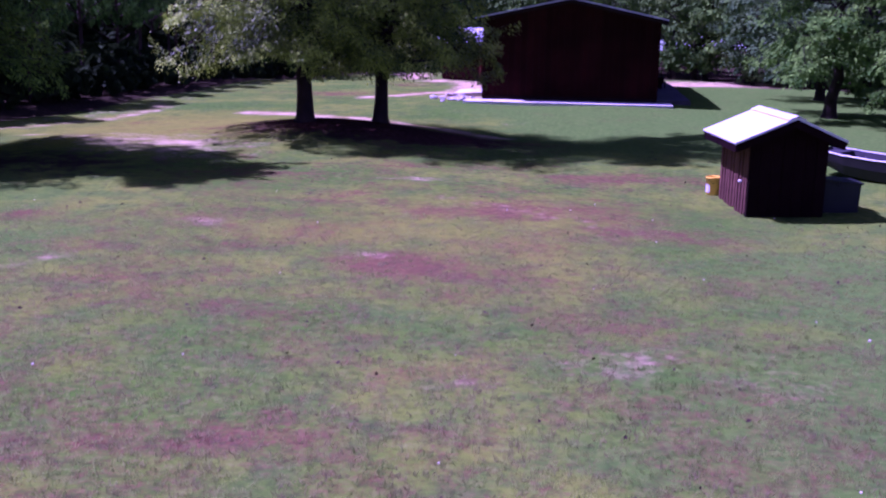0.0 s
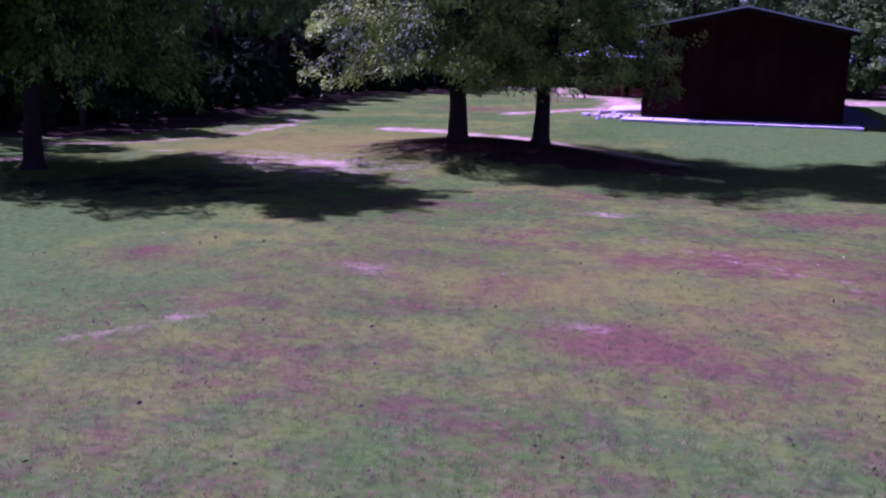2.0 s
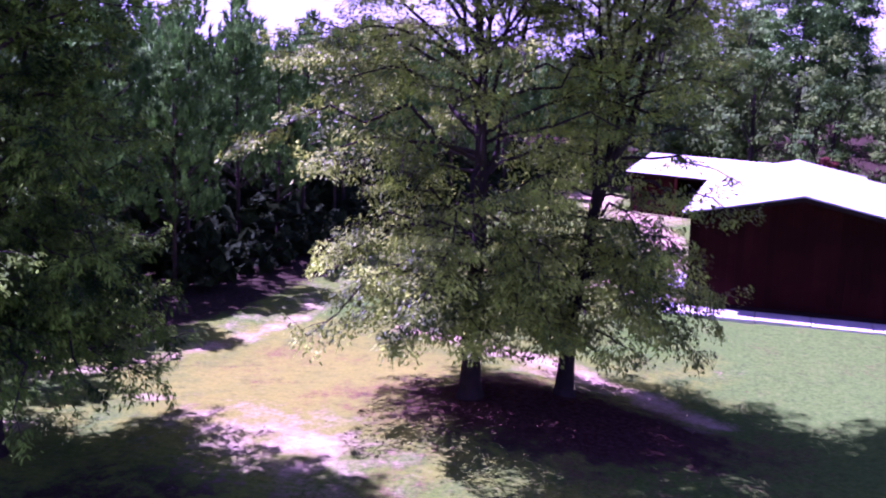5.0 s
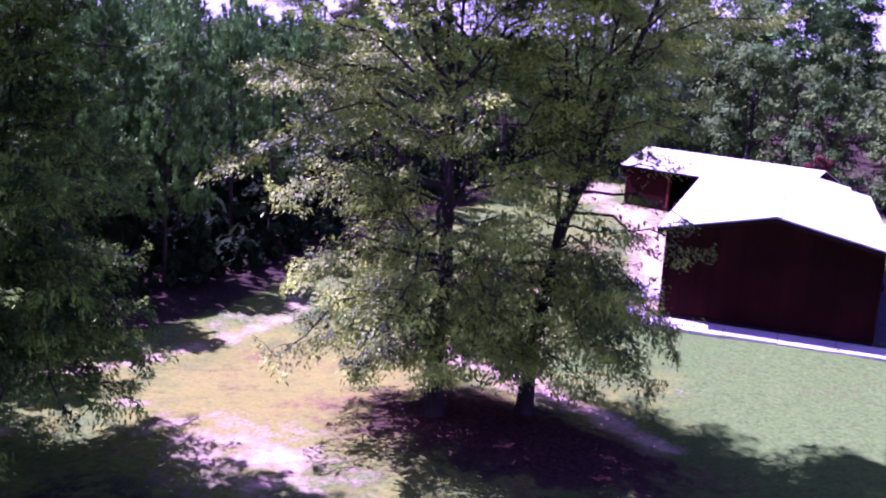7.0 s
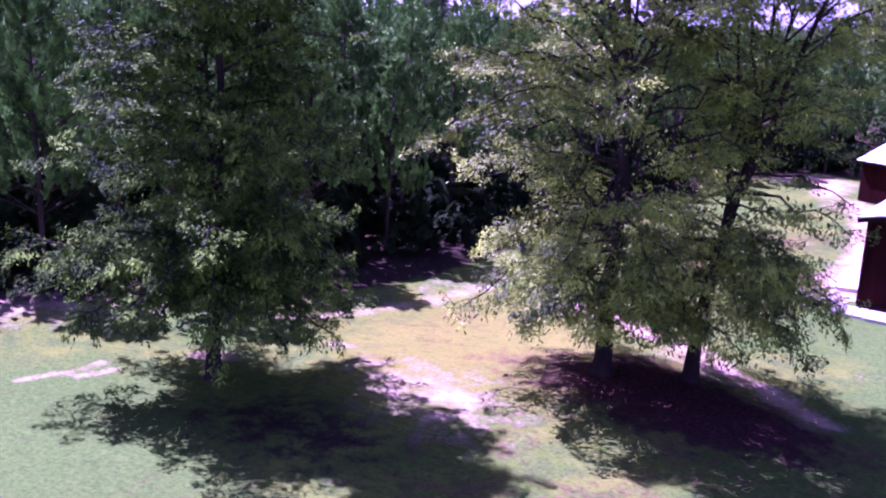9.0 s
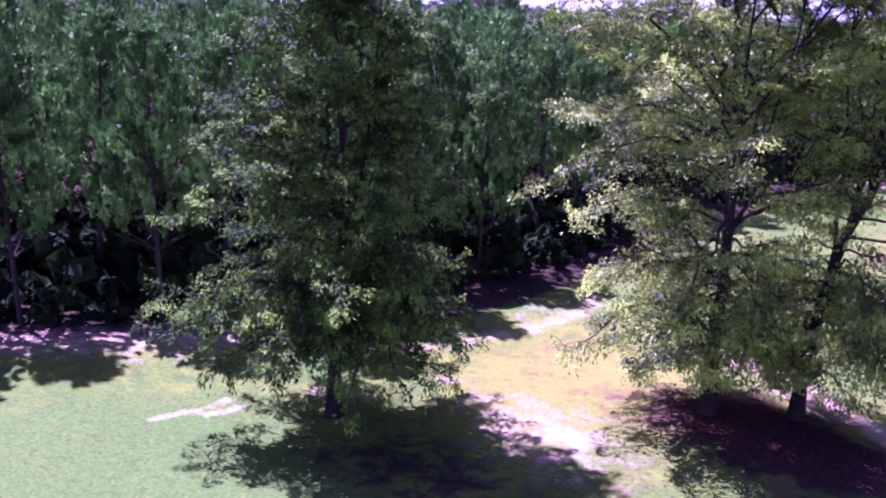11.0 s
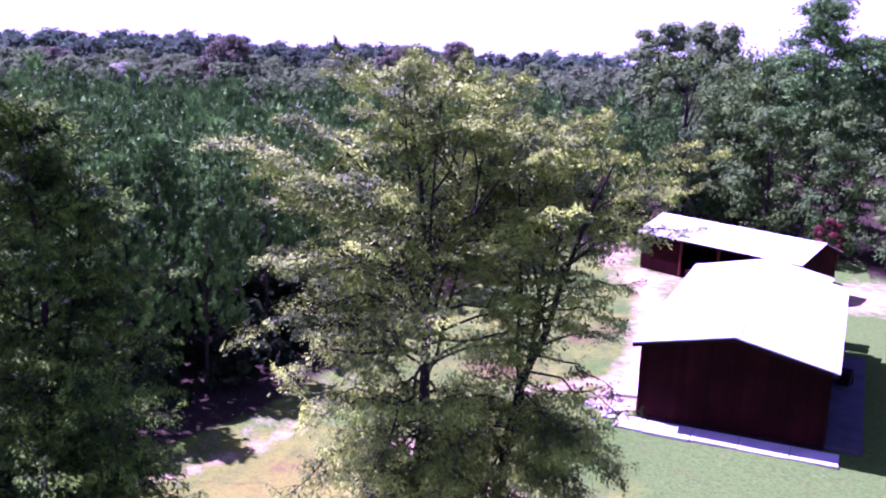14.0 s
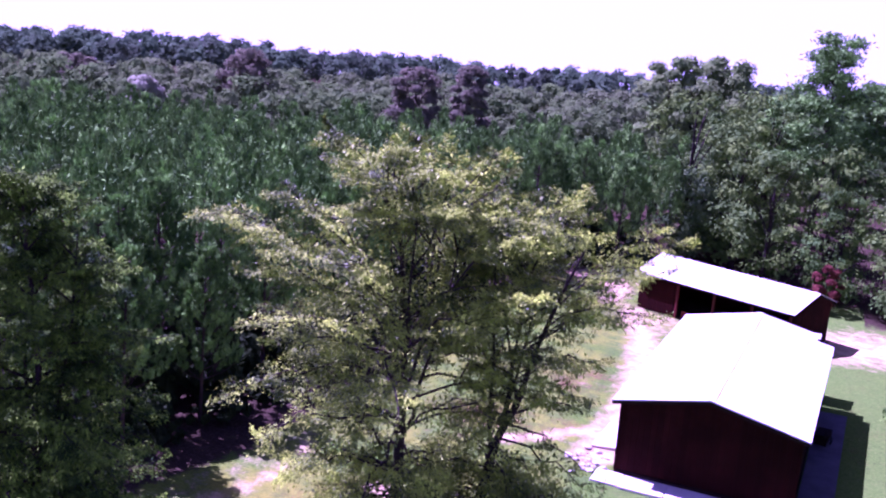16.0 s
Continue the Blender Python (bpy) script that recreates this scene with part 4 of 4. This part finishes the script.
            c = p + d * tl * 1.15 * f[:, None] + across * lat[:, None]
            c[:, 2] += rng.normal(0, 0.05, m) - 0.30 * np.abs(lat) - hang * 0.55 * rng.random(m) ** 2.0
            c[:, 2] = np.maximum(c[:, 2], low - 0.35 + 0.5 * rng.random(m))
            cen.append(c)
            way.append(d * 0.8 + across * (np.sign(lat) * 0.7)[:, None] - np.array([0, 0, 0.25 + 0.9 * hang]))
            ups.append(np.tile(np.array([d[0] * 0.25, d[1] * 0.25, 1.0]), (m, 1)))
            big.append(np.ones((m, 1)))
            if core and s < 0.8:
                c = p + rng.normal(0, 1, (core, 3)) * (0.22, 0.22, 0.12)
                c[:, 2] = np.maximum(c[:, 2], low + 0.4)
                cen.append(c), way.append(rng.normal(0, 1, (core, 3))), ups.append(np.tile((0, 0, 1.0), (core, 1))), big.append(np.full((core, 1), 1.5))
    V, F = merge(wood)
    under("branchwork", mesh_from("branchwork", V, [F], M["bark"]), tree)
    V, F = leaf_sprays(np.concatenate(cen), np.concatenate(way), np.concatenate(ups), size * np.concatenate(big), rng, long)
    under("crown", mesh_from("crown", V, [F], leaf), tree)
    return tree


def oval(h):
    return float(np.interp(h, [0, 0.1, 0.25, 0.45, 0.6, 0.8, 0.93, 1.0], [0.76, 0.84, 0.92, 1.0, 1.02, 0.94, 0.7, 0.4]))


def dome(h):
    return float(np.interp(h, [0, 0.1, 0.25, 0.45, 0.6, 0.8, 0.93, 1.0], [0.70, 0.82, 1.0, 1.08, 1.16, 1.14, 0.84, 0.4]))


def umbrella(h):
    return float(np.interp(h, [0, 0.1, 0.25, 0.45, 0.6, 0.8, 0.93, 1.0], [0.82, 0.90, 0.78, 0.70, 0.95, 1.22, 1.05, 0.6]))


def cone(h):
    return float(np.interp(h, [0, 0.1, 0.3, 0.6, 0.85, 1.0], [0.84, 0.98, 0.98, 0.74, 0.42, 0.12]))


oak("oak_tree", -14.3, 22.4, 13.6, 4.0, 2.7, 0.21, 11, cone, M["leaf_b"], "dense pyramidal green oak with drooping low branches on the lawn", (0.1, 0.0), 126, 108, 0.046, 2.8, 0.5, bias=(-0.05, -0.08), low_bias=(-0.05, 0.0), floor=1.25, skirt=0.7, inner=0.12, spread=0.24, core=26, forks=2)
oak("oak_tree", -5.9, 28.2, 13.9, 4.1, 2.4, 0.25, 25, dome, M["leaf_a"], "broad yellow-green oak on a mulched mound beside another oak", (-0.8, -0.2), 88, 124, 0.047, 2.3, 0.62, bias=(-0.16, -0.02), low_bias=(0.0, 0.06), floor=1.1, skirt=0.6, inner=0.25, core=16, fullness=(1.25, 1.0, 0.8, 0.75, 1.0, 1.4, 1.5))
oak("oak_tree", -3.9, 29.5, 12.5, 3.3, 2.3, 0.22, 39, umbrella, M["leaf_a"], "leaning yellow-green oak on a mulched mound beside the larger oak", (3.3, 0.0), 84, 122, 0.047, 2.3, 0.66, bias=(0.28, -0.02), floor=0.75, low_bias=(-0.14, 0.06), skirt=0.8, inner=0.25, core=14, fullness=(1.4, 1.0, 0.55, 0.5, 1.0, 1.4, 1.5))


def pine_shape(rng, tall, whorls, per, tufts, needles, needle_len, needle_w, slim=0.17, bare=0.04, plume=0.6):
    """Needles (triangles) and wood (quads) of a young pine: upswept branches, each ending in upright brushes of needles."""
    wood = [tube([(0, 0, 0), (0.03, 0, tall * 0.5), (0, 0.02, tall)], [0.11 * tall / 10, 0.07 * tall / 10, 0.015], 5)]
    base, tipd = [], []
    for k in range(whorls):
        h = (k + 0.3 * rng.random()) / whorls
        z0 = tall * (bare + (0.96 - bare) * h)
        L = (slim * tall * (1 - h) ** 0.75 + 0.16) * rng.uniform(0.75, 1.15)
        for b in range(per):
            az = 2 * math.pi * (b + rng.random() * 0.6) / per + k * 0.7
            o = np.array([math.cos(az), math.sin(az), 0])
            t = np.linspace(0, 1, 4)[:, None]
            P = np.array([0, 0, z0]) + o * L * t + np.array([0, 0, 1.0]) * L * (0.25 * t + 0.45 * t * t)
            if tufts > 2:
                wood.append(tube(P[[0, 2, 3]], [0.02, 0.012, 0.006], 3))
            count = tufts + (int(1.5 * L) if tufts > 2 else 0)
            for q in range(count):
                s = 1 - 0.6 * q / count * rng.uniform(0.8, 1.1)
                p = P[0] + (P[-1] - P[0]) * s + rng.normal(0, 0.06, 3)
                u = rng.random((needles, 1))
                base.append(p + np.array([0, 0, plume]) * u + rng.normal(0, 0.03, (needles, 3)))
                d = o * 0.3 + np.array([0, 0, 1.0]) + rng.normal(0, 0.52, (needles, 3)) * (0.7 + 0.4 * u)
                tipd.append(d / np.linalg.norm(d, axis=1)[:, None])
    top = np.array([[0, 0, tall * 0.98]])
    base.append(np.repeat(top, needles * 2, 0))
    d = np.array([0, 0, 1.3]) + rng.normal(0, 0.4, (needles * 2, 3))
    tipd.append(d / np.linalg.norm(d, axis=1)[:, None])
    base, tipd = np.concatenate(base), np.concatenate(tipd)
    n = len(base)
    sidev = np.cross(tipd, rng.normal(size=(n, 3)))
    sidev /= np.linalg.norm(sidev, axis=1)[:, None] + 1e-9
    ln = needle_len * rng.uniform(0.7, 1.25, (n, 1))
    V = np.stack([base - tipd * 0.04 - sidev * needle_w * 0.5, base + sidev * needle_w * 0.5, base + tipd * ln], 1).reshape(-1, 3)
    return merge(wood), (V, np.arange(3 * n).reshape(-1, 3))


def broadleaf_shape(rng, tall, wide, clumps, per, size, low=0.18, up=0.7, corners=4):
    """Crown of leaf clumps round a tapering trunk with limbs."""
    wood = [tube([(0, 0, 0), (rng.normal(0, 0.15), rng.normal(0, 0.15), tall * 0.4), (0, 0, tall * 0.85)], [0.024 * tall, 0.016 * tall, 0.03], 6)]
    cen, wide_leaf, outward = [], [], []
    for k in range(clumps):
        h = low + (0.97 - low) * (k + rng.random()) / clumps
        r = wide * math.sin(math.pi * min(0.98, (h - low * 0.6) / (1.05 - low * 0.6))) ** 0.6 * rng.uniform(0.45, 1.0)
        az = k * 2.4 + rng.normal(0, 0.4)
        c = np.array([r * math.cos(az), r * math.sin(az), tall * h])
        cr = wide * rng.uniform(0.26, 0.42)
        d = rng.normal(size=(per, 3))
        d /= np.linalg.norm(d, axis=1)[:, None]
        d[:, 2] = np.where(d[:, 2] < -0.35, -d[:, 2], d[:, 2])
        cen.append(c + d * cr * rng.uniform(0.6, 1.08, (per, 1)) * np.array([1, 1, 0.72]))
        outward.append(d + (0.35 * c[0] / wide, 0.35 * c[1] / wide, 0.25 * up))
        wide_leaf.append(np.where(np.arange(per)[:, None] % 4 == 0, 1.7, 1.0))
        cen[-1][::4] = c + (cen[-1][::4] - c) * 0.55
        if k % 3 == 0:
            wood.append(tube(np.stack([(0, 0, tall * h * 0.6), c * (0.6, 0.6, 0.9), c]), [0.007 * tall, 0.004 * tall, 0.012], 4))
    return merge(wood), leaves(np.concatenate(cen), size * np.concatenate(wide_leaf), rng, up, 1.4, corners, np.concatenate(outward))


rng_w = np.random.default_rng(77)
near_pines = [pine_shape(rng_w, t, 12, 7, 3, 28, 0.21, 0.10, 0.2, b, 0.34) for t, b in ((9.6, 0.30), (10.4, 0.36), (8.8, 0.24))]
far_pines = [pine_shape(rng_w, t, 9, 5, 2, 9, 0.37, 0.16, 0.14, 0.36, 0.7)[1] for t in (9.6, 10.9, 8.6, 7.4)]
near_broad = [broadleaf_shape(rng_w, t, w, 42, 92, 0.178, 0.06) for t, w in ((11.0, 3.6), (13.5, 4.2), (9.0, 3.4))]
far_broad = [broadleaf_shape(rng_w, t, w, 18, 54, 0.68, 0.42, 1.4, 3)[1] for t, w in ((11.5, 4.6), (12.6, 5.2), (10.4, 4.4))]
ridge_broad = [broadleaf_shape(rng_w, t, w, 14, 46, 1.15, 0.45, 1.4, 3)[1] for t, w in ((12.5, 6.2), (13.6, 6.8), (11.6, 5.8))]


def template_tree(name, wood, foliage, bark, leaf, label, group):
    tree = thing(name, 0, 0, -60, 0, label, "tree", group)
    under("trunk", mesh_from("trunk", wood[0], [wood[1]], bark), tree)
    under("crown", mesh_from("crown", foliage[0], [foliage[1]], leaf), tree)
    return tree


def jittered(x0, x1, y0, y1, step, rng, amount=0.35):
    gx, gy = np.meshgrid(np.arange(x0, x1, step), np.arange(y0, y1, step))
    p = np.stack([gx.ravel(), gy.ravel()], -1).astype(float)
    return p + rng.normal(0, amount, p.shape)


def plant(templates, spots, name, rng, lo=0.85, hi=1.15, grow=None):
    """Sets the first trees of each kind at spots, and copies after them."""
    used = set()
    for k, (x, y) in enumerate(spots):
        tpl = templates[int(rng.integers(len(templates)))]
        s = rng.uniform(lo, hi) * (1.0 if grow is None else grow[k])
        m = pose(x, y, H(x, y) - 0.05, rng.normal(0, 1.5), rng.normal(0, 1.5), rng.uniform(0, 360))
        if id(tpl) in used:
            ob = copy_thing(tpl, m)
        else:
            used.add(id(tpl))
            ob = tpl
            ob.matrix_world = m
        ob.scale = (s, s, s)
    for tpl in templates:
        if id(tpl) not in used:
            for c in list(tpl.children):
                bpy.data.objects.remove(c)
            bpy.data.objects.remove(tpl)


def build_woods():
    rng = np.random.default_rng(9)
    # plantation: the edge rows as single trees, the rest as one mass
    p = jittered(-130, 0, 5, 122, 2.85, rng, 0.5)
    west, east = in_woods(p[:, 0], p[:, 1])
    edge = np.interp(p[:, 1], WOOD_Y, WOOD_X)
    depth = edge - p[:, 0]
    ahead = np.abs(np.degrees(np.arctan2(p[:, 0] - 2, p[:, 1] - 3)) + 26) < 46
    keep = west & ahead & (np.hypot(p[:, 0], p[:, 1]) < 114)
    near = keep & (depth < 5.2) & (p[:, 1] < 84)
    tpl = [template_tree("pine_tree", w, f, M["pine_bark"], M["needle"], "young green plantation pine at the edge of the lane", "plantation edge pines") for w, f in near_pines]
    plant(tpl, p[near], "pine_tree", rng, 0.94, 1.12, np.interp(depth[near], [0.6, 3.6], [0.88, 0.98]) * np.interp(p[near, 1], [25, 29], [1.25, 1.0]))
    rest = p[keep & ~near]
    places = np.stack([rest[:, 0], rest[:, 1], height(rest[:, 0], rest[:, 1])], -1)
    V, F = scatter_copies(far_pines, places, rng.uniform(0, 6.28, len(rest)), np.interp(np.hypot(rest[:, 0], rest[:, 1]), [40, 75, 110], [1.05, 1.04, 0.87]) * rng.uniform(0.86, 1.08, len(rest)), rng)
    tagged(new("pine_plantation", mesh_from("pine_plantation", V, [F], M["needle"])), "dense dark green young pine plantation behind the lane", "pine trees", kind="stuff")
    # low brush added under the edge trees, near black to stand for their shade
    b = jittered(-46, -8, 12, 90, 1.35, rng, 0.4)
    inside = np.interp(b[:, 1], WOOD_Y, WOOD_X) - b[:, 0]
    b = b[(inside > 0.3) & (inside < 12.0)]
    shrubs = [broadleaf_shape(rng, 1.8, 0.95, 6, 16, 0.38, 0.12)[1] for k in range(3)]
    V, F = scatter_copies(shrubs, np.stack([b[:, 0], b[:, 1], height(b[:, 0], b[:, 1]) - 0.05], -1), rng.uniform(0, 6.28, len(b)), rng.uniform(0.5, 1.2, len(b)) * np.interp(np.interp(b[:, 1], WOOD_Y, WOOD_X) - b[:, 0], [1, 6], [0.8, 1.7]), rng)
    tagged(new("undergrowth", mesh_from("undergrowth", V, [F], M["brush"])), "low near-black brush added as shade under the plantation edge", "undergrowth", kind="stuff")
    # mixed woods to the east and north: near trees single
    q = jittered(-8, 40, 30, 112, 3.9, rng, 0.9)
    w2, e2 = in_woods(q[:, 0], q[:, 1])
    d = np.hypot(q[:, 0] - 4, q[:, 1] - 3)
    close = e2 & (d < 98) & (q[:, 0] < 27) & (q[:, 0] < 2 + 0.36 * q[:, 1]) & (q[:, 0] - np.interp(q[:, 1], EAST_Y, EAST_X) < 10)
    tpl = [template_tree("broadleaf_tree", w, f, M["bark"], M[leaf], label, "woodland edge trees") for (w, f), leaf, label in zip(near_broad + near_broad[:1], ("leaf_c", "leaf_olive", "leaf_grey", "leaf_olive"), ("leafy green woodland tree at the edge of the clearing", "tall olive-green woodland tree at the edge of the clearing", "low grey-green woodland tree at the edge of the clearing", "leafy olive-green woodland tree at the edge of the clearing"))]
    plant(tpl, q[close], "broadleaf_tree", rng, 0.8, 1.15)
    # far woods as one mass
    far = jittered(-330, 190, 60, 340, 7.6, rng, 1.8)
    dist = np.hypot(far[:, 0] - 4, far[:, 1] - 3)
    ang = np.degrees(np.arctan2(far[:, 0] - 4, far[:, 1] - 3))
    fw, fe = in_woods(far[:, 0], far[:, 1])
    ok = (dist > np.where(ang < -6, 112, 96)) & (dist < 180) & (ang > -72) & (ang < 34)
    far, dist = far[ok], dist[ok]
    places = np.stack([far[:, 0], far[:, 1], height(far[:, 0], far[:, 1])], -1)
    V, F = scatter_copies(far_broad, places, rng.uniform(0, 6.28, len(far)), np.interp(dist, [112, 150], [0.76, 0.88]) * rng.uniform(0.9, 1.1, len(far)), rng)
    tagged(new("far_woods", mesh_from("far_woods", V, [F], M["leaf_d"])), "brownish green far woods with haze in the leaf colour", "woods", kind="stuff")
    ridge = jittered(-420, 200, 120, 480, 13.0, rng, 3.0)
    dist, ang = np.hypot(ridge[:, 0] - 4, ridge[:, 1] - 3), np.degrees(np.arctan2(ridge[:, 0] - 4, ridge[:, 1] - 3))
    ridge = ridge[(dist > 265) & (dist < 345) & (ang > -60) & (ang < 26)]
    places = np.stack([ridge[:, 0], ridge[:, 1], height(ridge[:, 0], ridge[:, 1])], -1)
    V, F = scatter_copies(ridge_broad, places, rng.uniform(0, 6.28, len(ridge)), rng.uniform(0.9, 1.1, len(ridge)), rng)
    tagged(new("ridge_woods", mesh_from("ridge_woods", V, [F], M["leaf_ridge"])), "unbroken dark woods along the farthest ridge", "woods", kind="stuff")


build_woods()


def tall_broadleaf(x, y, tall, wide, seed, leaf, label):
    rng = np.random.default_rng(seed)
    w, f = broadleaf_shape(rng, tall, wide, 40, 200, 0.30, 0.2, 1.2)
    tree = template_tree("broadleaf_tree", w, f, M["bark"], leaf, label, "tall far trees")
    tree.matrix_world = pose(x, y, H(x, y) - 0.05)


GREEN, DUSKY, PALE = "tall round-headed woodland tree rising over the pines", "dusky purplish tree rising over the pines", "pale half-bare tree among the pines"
for k, (x, y, t, w, leaf, label) in enumerate((
        (-11.7, 112.0, 17.0, 3.7, "leaf_tall", GREEN), (-8.5, 113.0, 17.6, 3.9, "leaf_tall", GREEN), (-5.2, 112.0, 16.9, 3.7, "leaf_tall", GREEN),
        (-67.0, 117.0, 14.0, 3.8, "leaf_dark", DUSKY), (-35.5, 116.0, 14.4, 2.6, "leaf_dark", DUSKY), (-43.0, 117.0, 13.6, 3.4, "leaf_dark", DUSKY),
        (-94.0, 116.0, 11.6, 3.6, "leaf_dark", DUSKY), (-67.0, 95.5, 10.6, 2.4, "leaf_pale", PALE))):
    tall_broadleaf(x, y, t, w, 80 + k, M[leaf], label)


def tall_pine(x, y, tall, seed):
    """An old pine that stands over the woods, with a bare lower stem and a ragged crown."""
    rng = np.random.default_rng(seed)
    wood = [tube([(0, 0, 0), (0.15, 0, tall * 0.5), (0.1, 0.1, tall)], [0.26, 0.18, 0.04], 7)]
    cen = []
    for k in range(36):
        h = 0.42 + 0.57 * (k + rng.random()) / 36
        L = 4.4 * (1.08 - h) ** 0.5 * rng.uniform(0.5, 1.1)
        az = k * 2.4 + rng.normal(0, 0.4)
        e = np.array([L * math.cos(az), L * math.sin(az), tall * h + 0.25 * L])
        wood.append(tube(np.stack([(0.1, 0.05, tall * h - 0.2), e * (0.6, 0.6, 1) - (0, 0, 0.15), e]), [0.06, 0.04, 0.015], 4))
        for f in (0.55, 0.8, 1.0):
            c = np.array([e[0] * f, e[1] * f, e[2] + 0.1])
            cen.append(c + rng.normal(0, 1, (170, 3)) * (0.46, 0.46, 0.24))
    tree = template_tree("pine_tree", merge(wood), leaves(np.concatenate(cen), 0.14, rng, 0.6, 2.4), M["pine_bark"], M["needle"], "tall old pine standing above the woodland behind the buildings", "old pines")
    tree.matrix_world = pose(x, y, H(x, y) - 0.05)


for k, (x, y, t) in enumerate(((4.6, 86.0, 19.4), (8.3, 92.0, 16.0), (13.5, 84.0, 16.5), (1.2, 97.0, 14.0))):
    tall_pine(x, y, t, 60 + k)


EAST = "trees beside the east lawn"
oak("broadleaf_tree", 11.4, 37.2, 11.5, 3.5, 2.2, 0.24, 3, oval, M["leaf_e"], "dense green broadleaf tree with drooping boughs on the east lawn", (0.3, 0.0), 58, 62, 0.085, 1.9, 0.6, low_bias=(-0.1, 0.0), floor=1.0, skirt=0.4, core=14, group=EAST)
oak("broadleaf_tree", 14.0, 31.0, 10.0, 3.5, 2.0, 0.20, 4, oval, M["leaf_e"], "bright green broadleaf tree with low hanging boughs on the east lawn", (0.0, 0.0), 50, 58, 0.085, 1.9, 0.7, floor=0.45, skirt=0.1, core=12, group=EAST)
oak("broadleaf_tree", 13.4, 46.0, 12.0, 3.8, 1.8, 0.22, 7, oval, M["leaf_grey"], "grey-green broadleaf tree at the edge of the east woods", (0.0, 0.0), 50, 50, 0.10, 1.8, 0.5, floor=0.7, skirt=0.2, core=12, group=EAST)


def shrub(x, y, tall, wide, seed, leaf="leaf_c", label="dense green shrub filling the foot of the east woods"):
    rng = np.random.default_rng(seed)
    w, f = broadleaf_shape(rng, tall, wide, 16, 110, 0.15, 0.08)
    bush = thing("shrub", x, y, H(x, y) - 0.05, 0, label, "shrub", "shrubs beside the east lawn")
    under("stem", mesh_from("stem", w[0], [w[1]], M["bark"]), bush)
    under("foliage", mesh_from("foliage", f[0], [f[1]], M[leaf]), bush)


for k, (x, y, t, w) in enumerate(((15.6, 34.6, 3.0, 2.0), (16.2, 38.6, 2.8, 1.9), (14.6, 43.2, 2.8, 1.9), (15.8, 47.0, 2.6, 1.8))):
    shrub(x, y, t, w, 140 + k)
shrub(6.3, 78.5, 3.6, 1.2, 150, "leaf_red", "slender reddish-leaved shrub behind the pole shed")


# ---- lawn cover ----
def build_grass():
    """Short blades in tufts over the near lawn."""
    rng = np.random.default_rng(31)
    n = 64000
    cx, cy = rng.uniform(-10, 8, n), 2.5 + 18 * rng.random(n) ** 1.5
    sand, red, straw = zones(cx, cy)
    clump = 0.5 + 0.5 * np.sin(cx * 7.1 + 2 * np.sin(cy * 3.3)) * np.sin(cy * 6.3 + 2 * np.sin(cx * 2.7))
    keep = rng.random(n) > np.maximum(sand * 0.9, red * 0.35) + 0.4 * clump + 1.2 - 1.2 * smooth(cy, 2.5, 5.0) * smooth(20.5 - cy, 0.0, 6.0) * smooth(cx + 10, 0.0, 2.5) * smooth(8 - cx, 0.0, 2.5)
    cx, cy = cx[keep], cy[keep]
    vigour = rng.uniform(0.55, 1.25, len(cx)) * np.interp(cy, [8, 16], [1.0, 0.6])
    per = 8
    x, y = np.repeat(cx, per) + rng.normal(0, 0.022, len(cx) * per), np.repeat(cy, per) + rng.normal(0, 0.022, len(cx) * per)
    grow = np.repeat(vigour, per)
    n = len(x)
    z = height(x, y)
    a = rng.uniform(0, 6.28, n)
    hgt = rng.uniform(0.02, 0.06, n) * grow
    lean = rng.normal(0, 0.022, (n, 2))
    w = rng.uniform(0.0022, 0.005, n)
    c, s = np.cos(a) * w, np.sin(a) * w
    V = np.stack([np.stack([x - c, y - s, z - 0.005], -1), np.stack([x + c, y + s, z - 0.005], -1), np.stack([x + lean[:, 0], y + lean[:, 1], z + hgt], -1)], 1).reshape(-1, 3)
    tagged(new("grass", mesh_from("grass", V, [np.arange(3 * n).reshape(-1, 3)], M["grass"])), "short mown green grass blades of the lawn", "grass", kind="stuff")


def build_specks():
    """Fallen leaves and clover heads dotted over the lawn."""
    rng = np.random.default_rng(41)
    n = 420
    x, y = rng.uniform(-11, 7, n), rng.uniform(5, 27, n)
    c = np.stack([x, y, height(x, y) + 0.045], -1)
    V, F = leaves(c, 0.034, rng, 2.0, 1.4)
    tagged(new("fallen_leaves", mesh_from("fallen_leaves", V, [F], M["fallen"])), "dark fallen leaves scattered on the lawn", "leaves", kind="stuff")
    n = 30
    x, y = rng.uniform(-9, 6, n), rng.uniform(5, 22, n)
    bm = bmesh.new()
    bmesh.ops.create_icosphere(bm, subdivisions=1, radius=0.019)
    T = np.array([v.co[:] for v in bm.verts])
    Fi = np.array([[v.index for v in f.verts] for f in bm.faces])
    bm.free()
    V, F = scatter_copies([(T, Fi)], np.stack([x, y, height(x, y) + 0.05], -1), rng.uniform(0, 6, n), rng.uniform(0.45, 0.95, n), rng)
    tagged(new("clover_heads", mesh_from("clover_heads", V, [F], M["blossom"])), "tiny white clover heads dotted over the lawn", "flowers", kind="stuff")


build_grass(), build_specks()
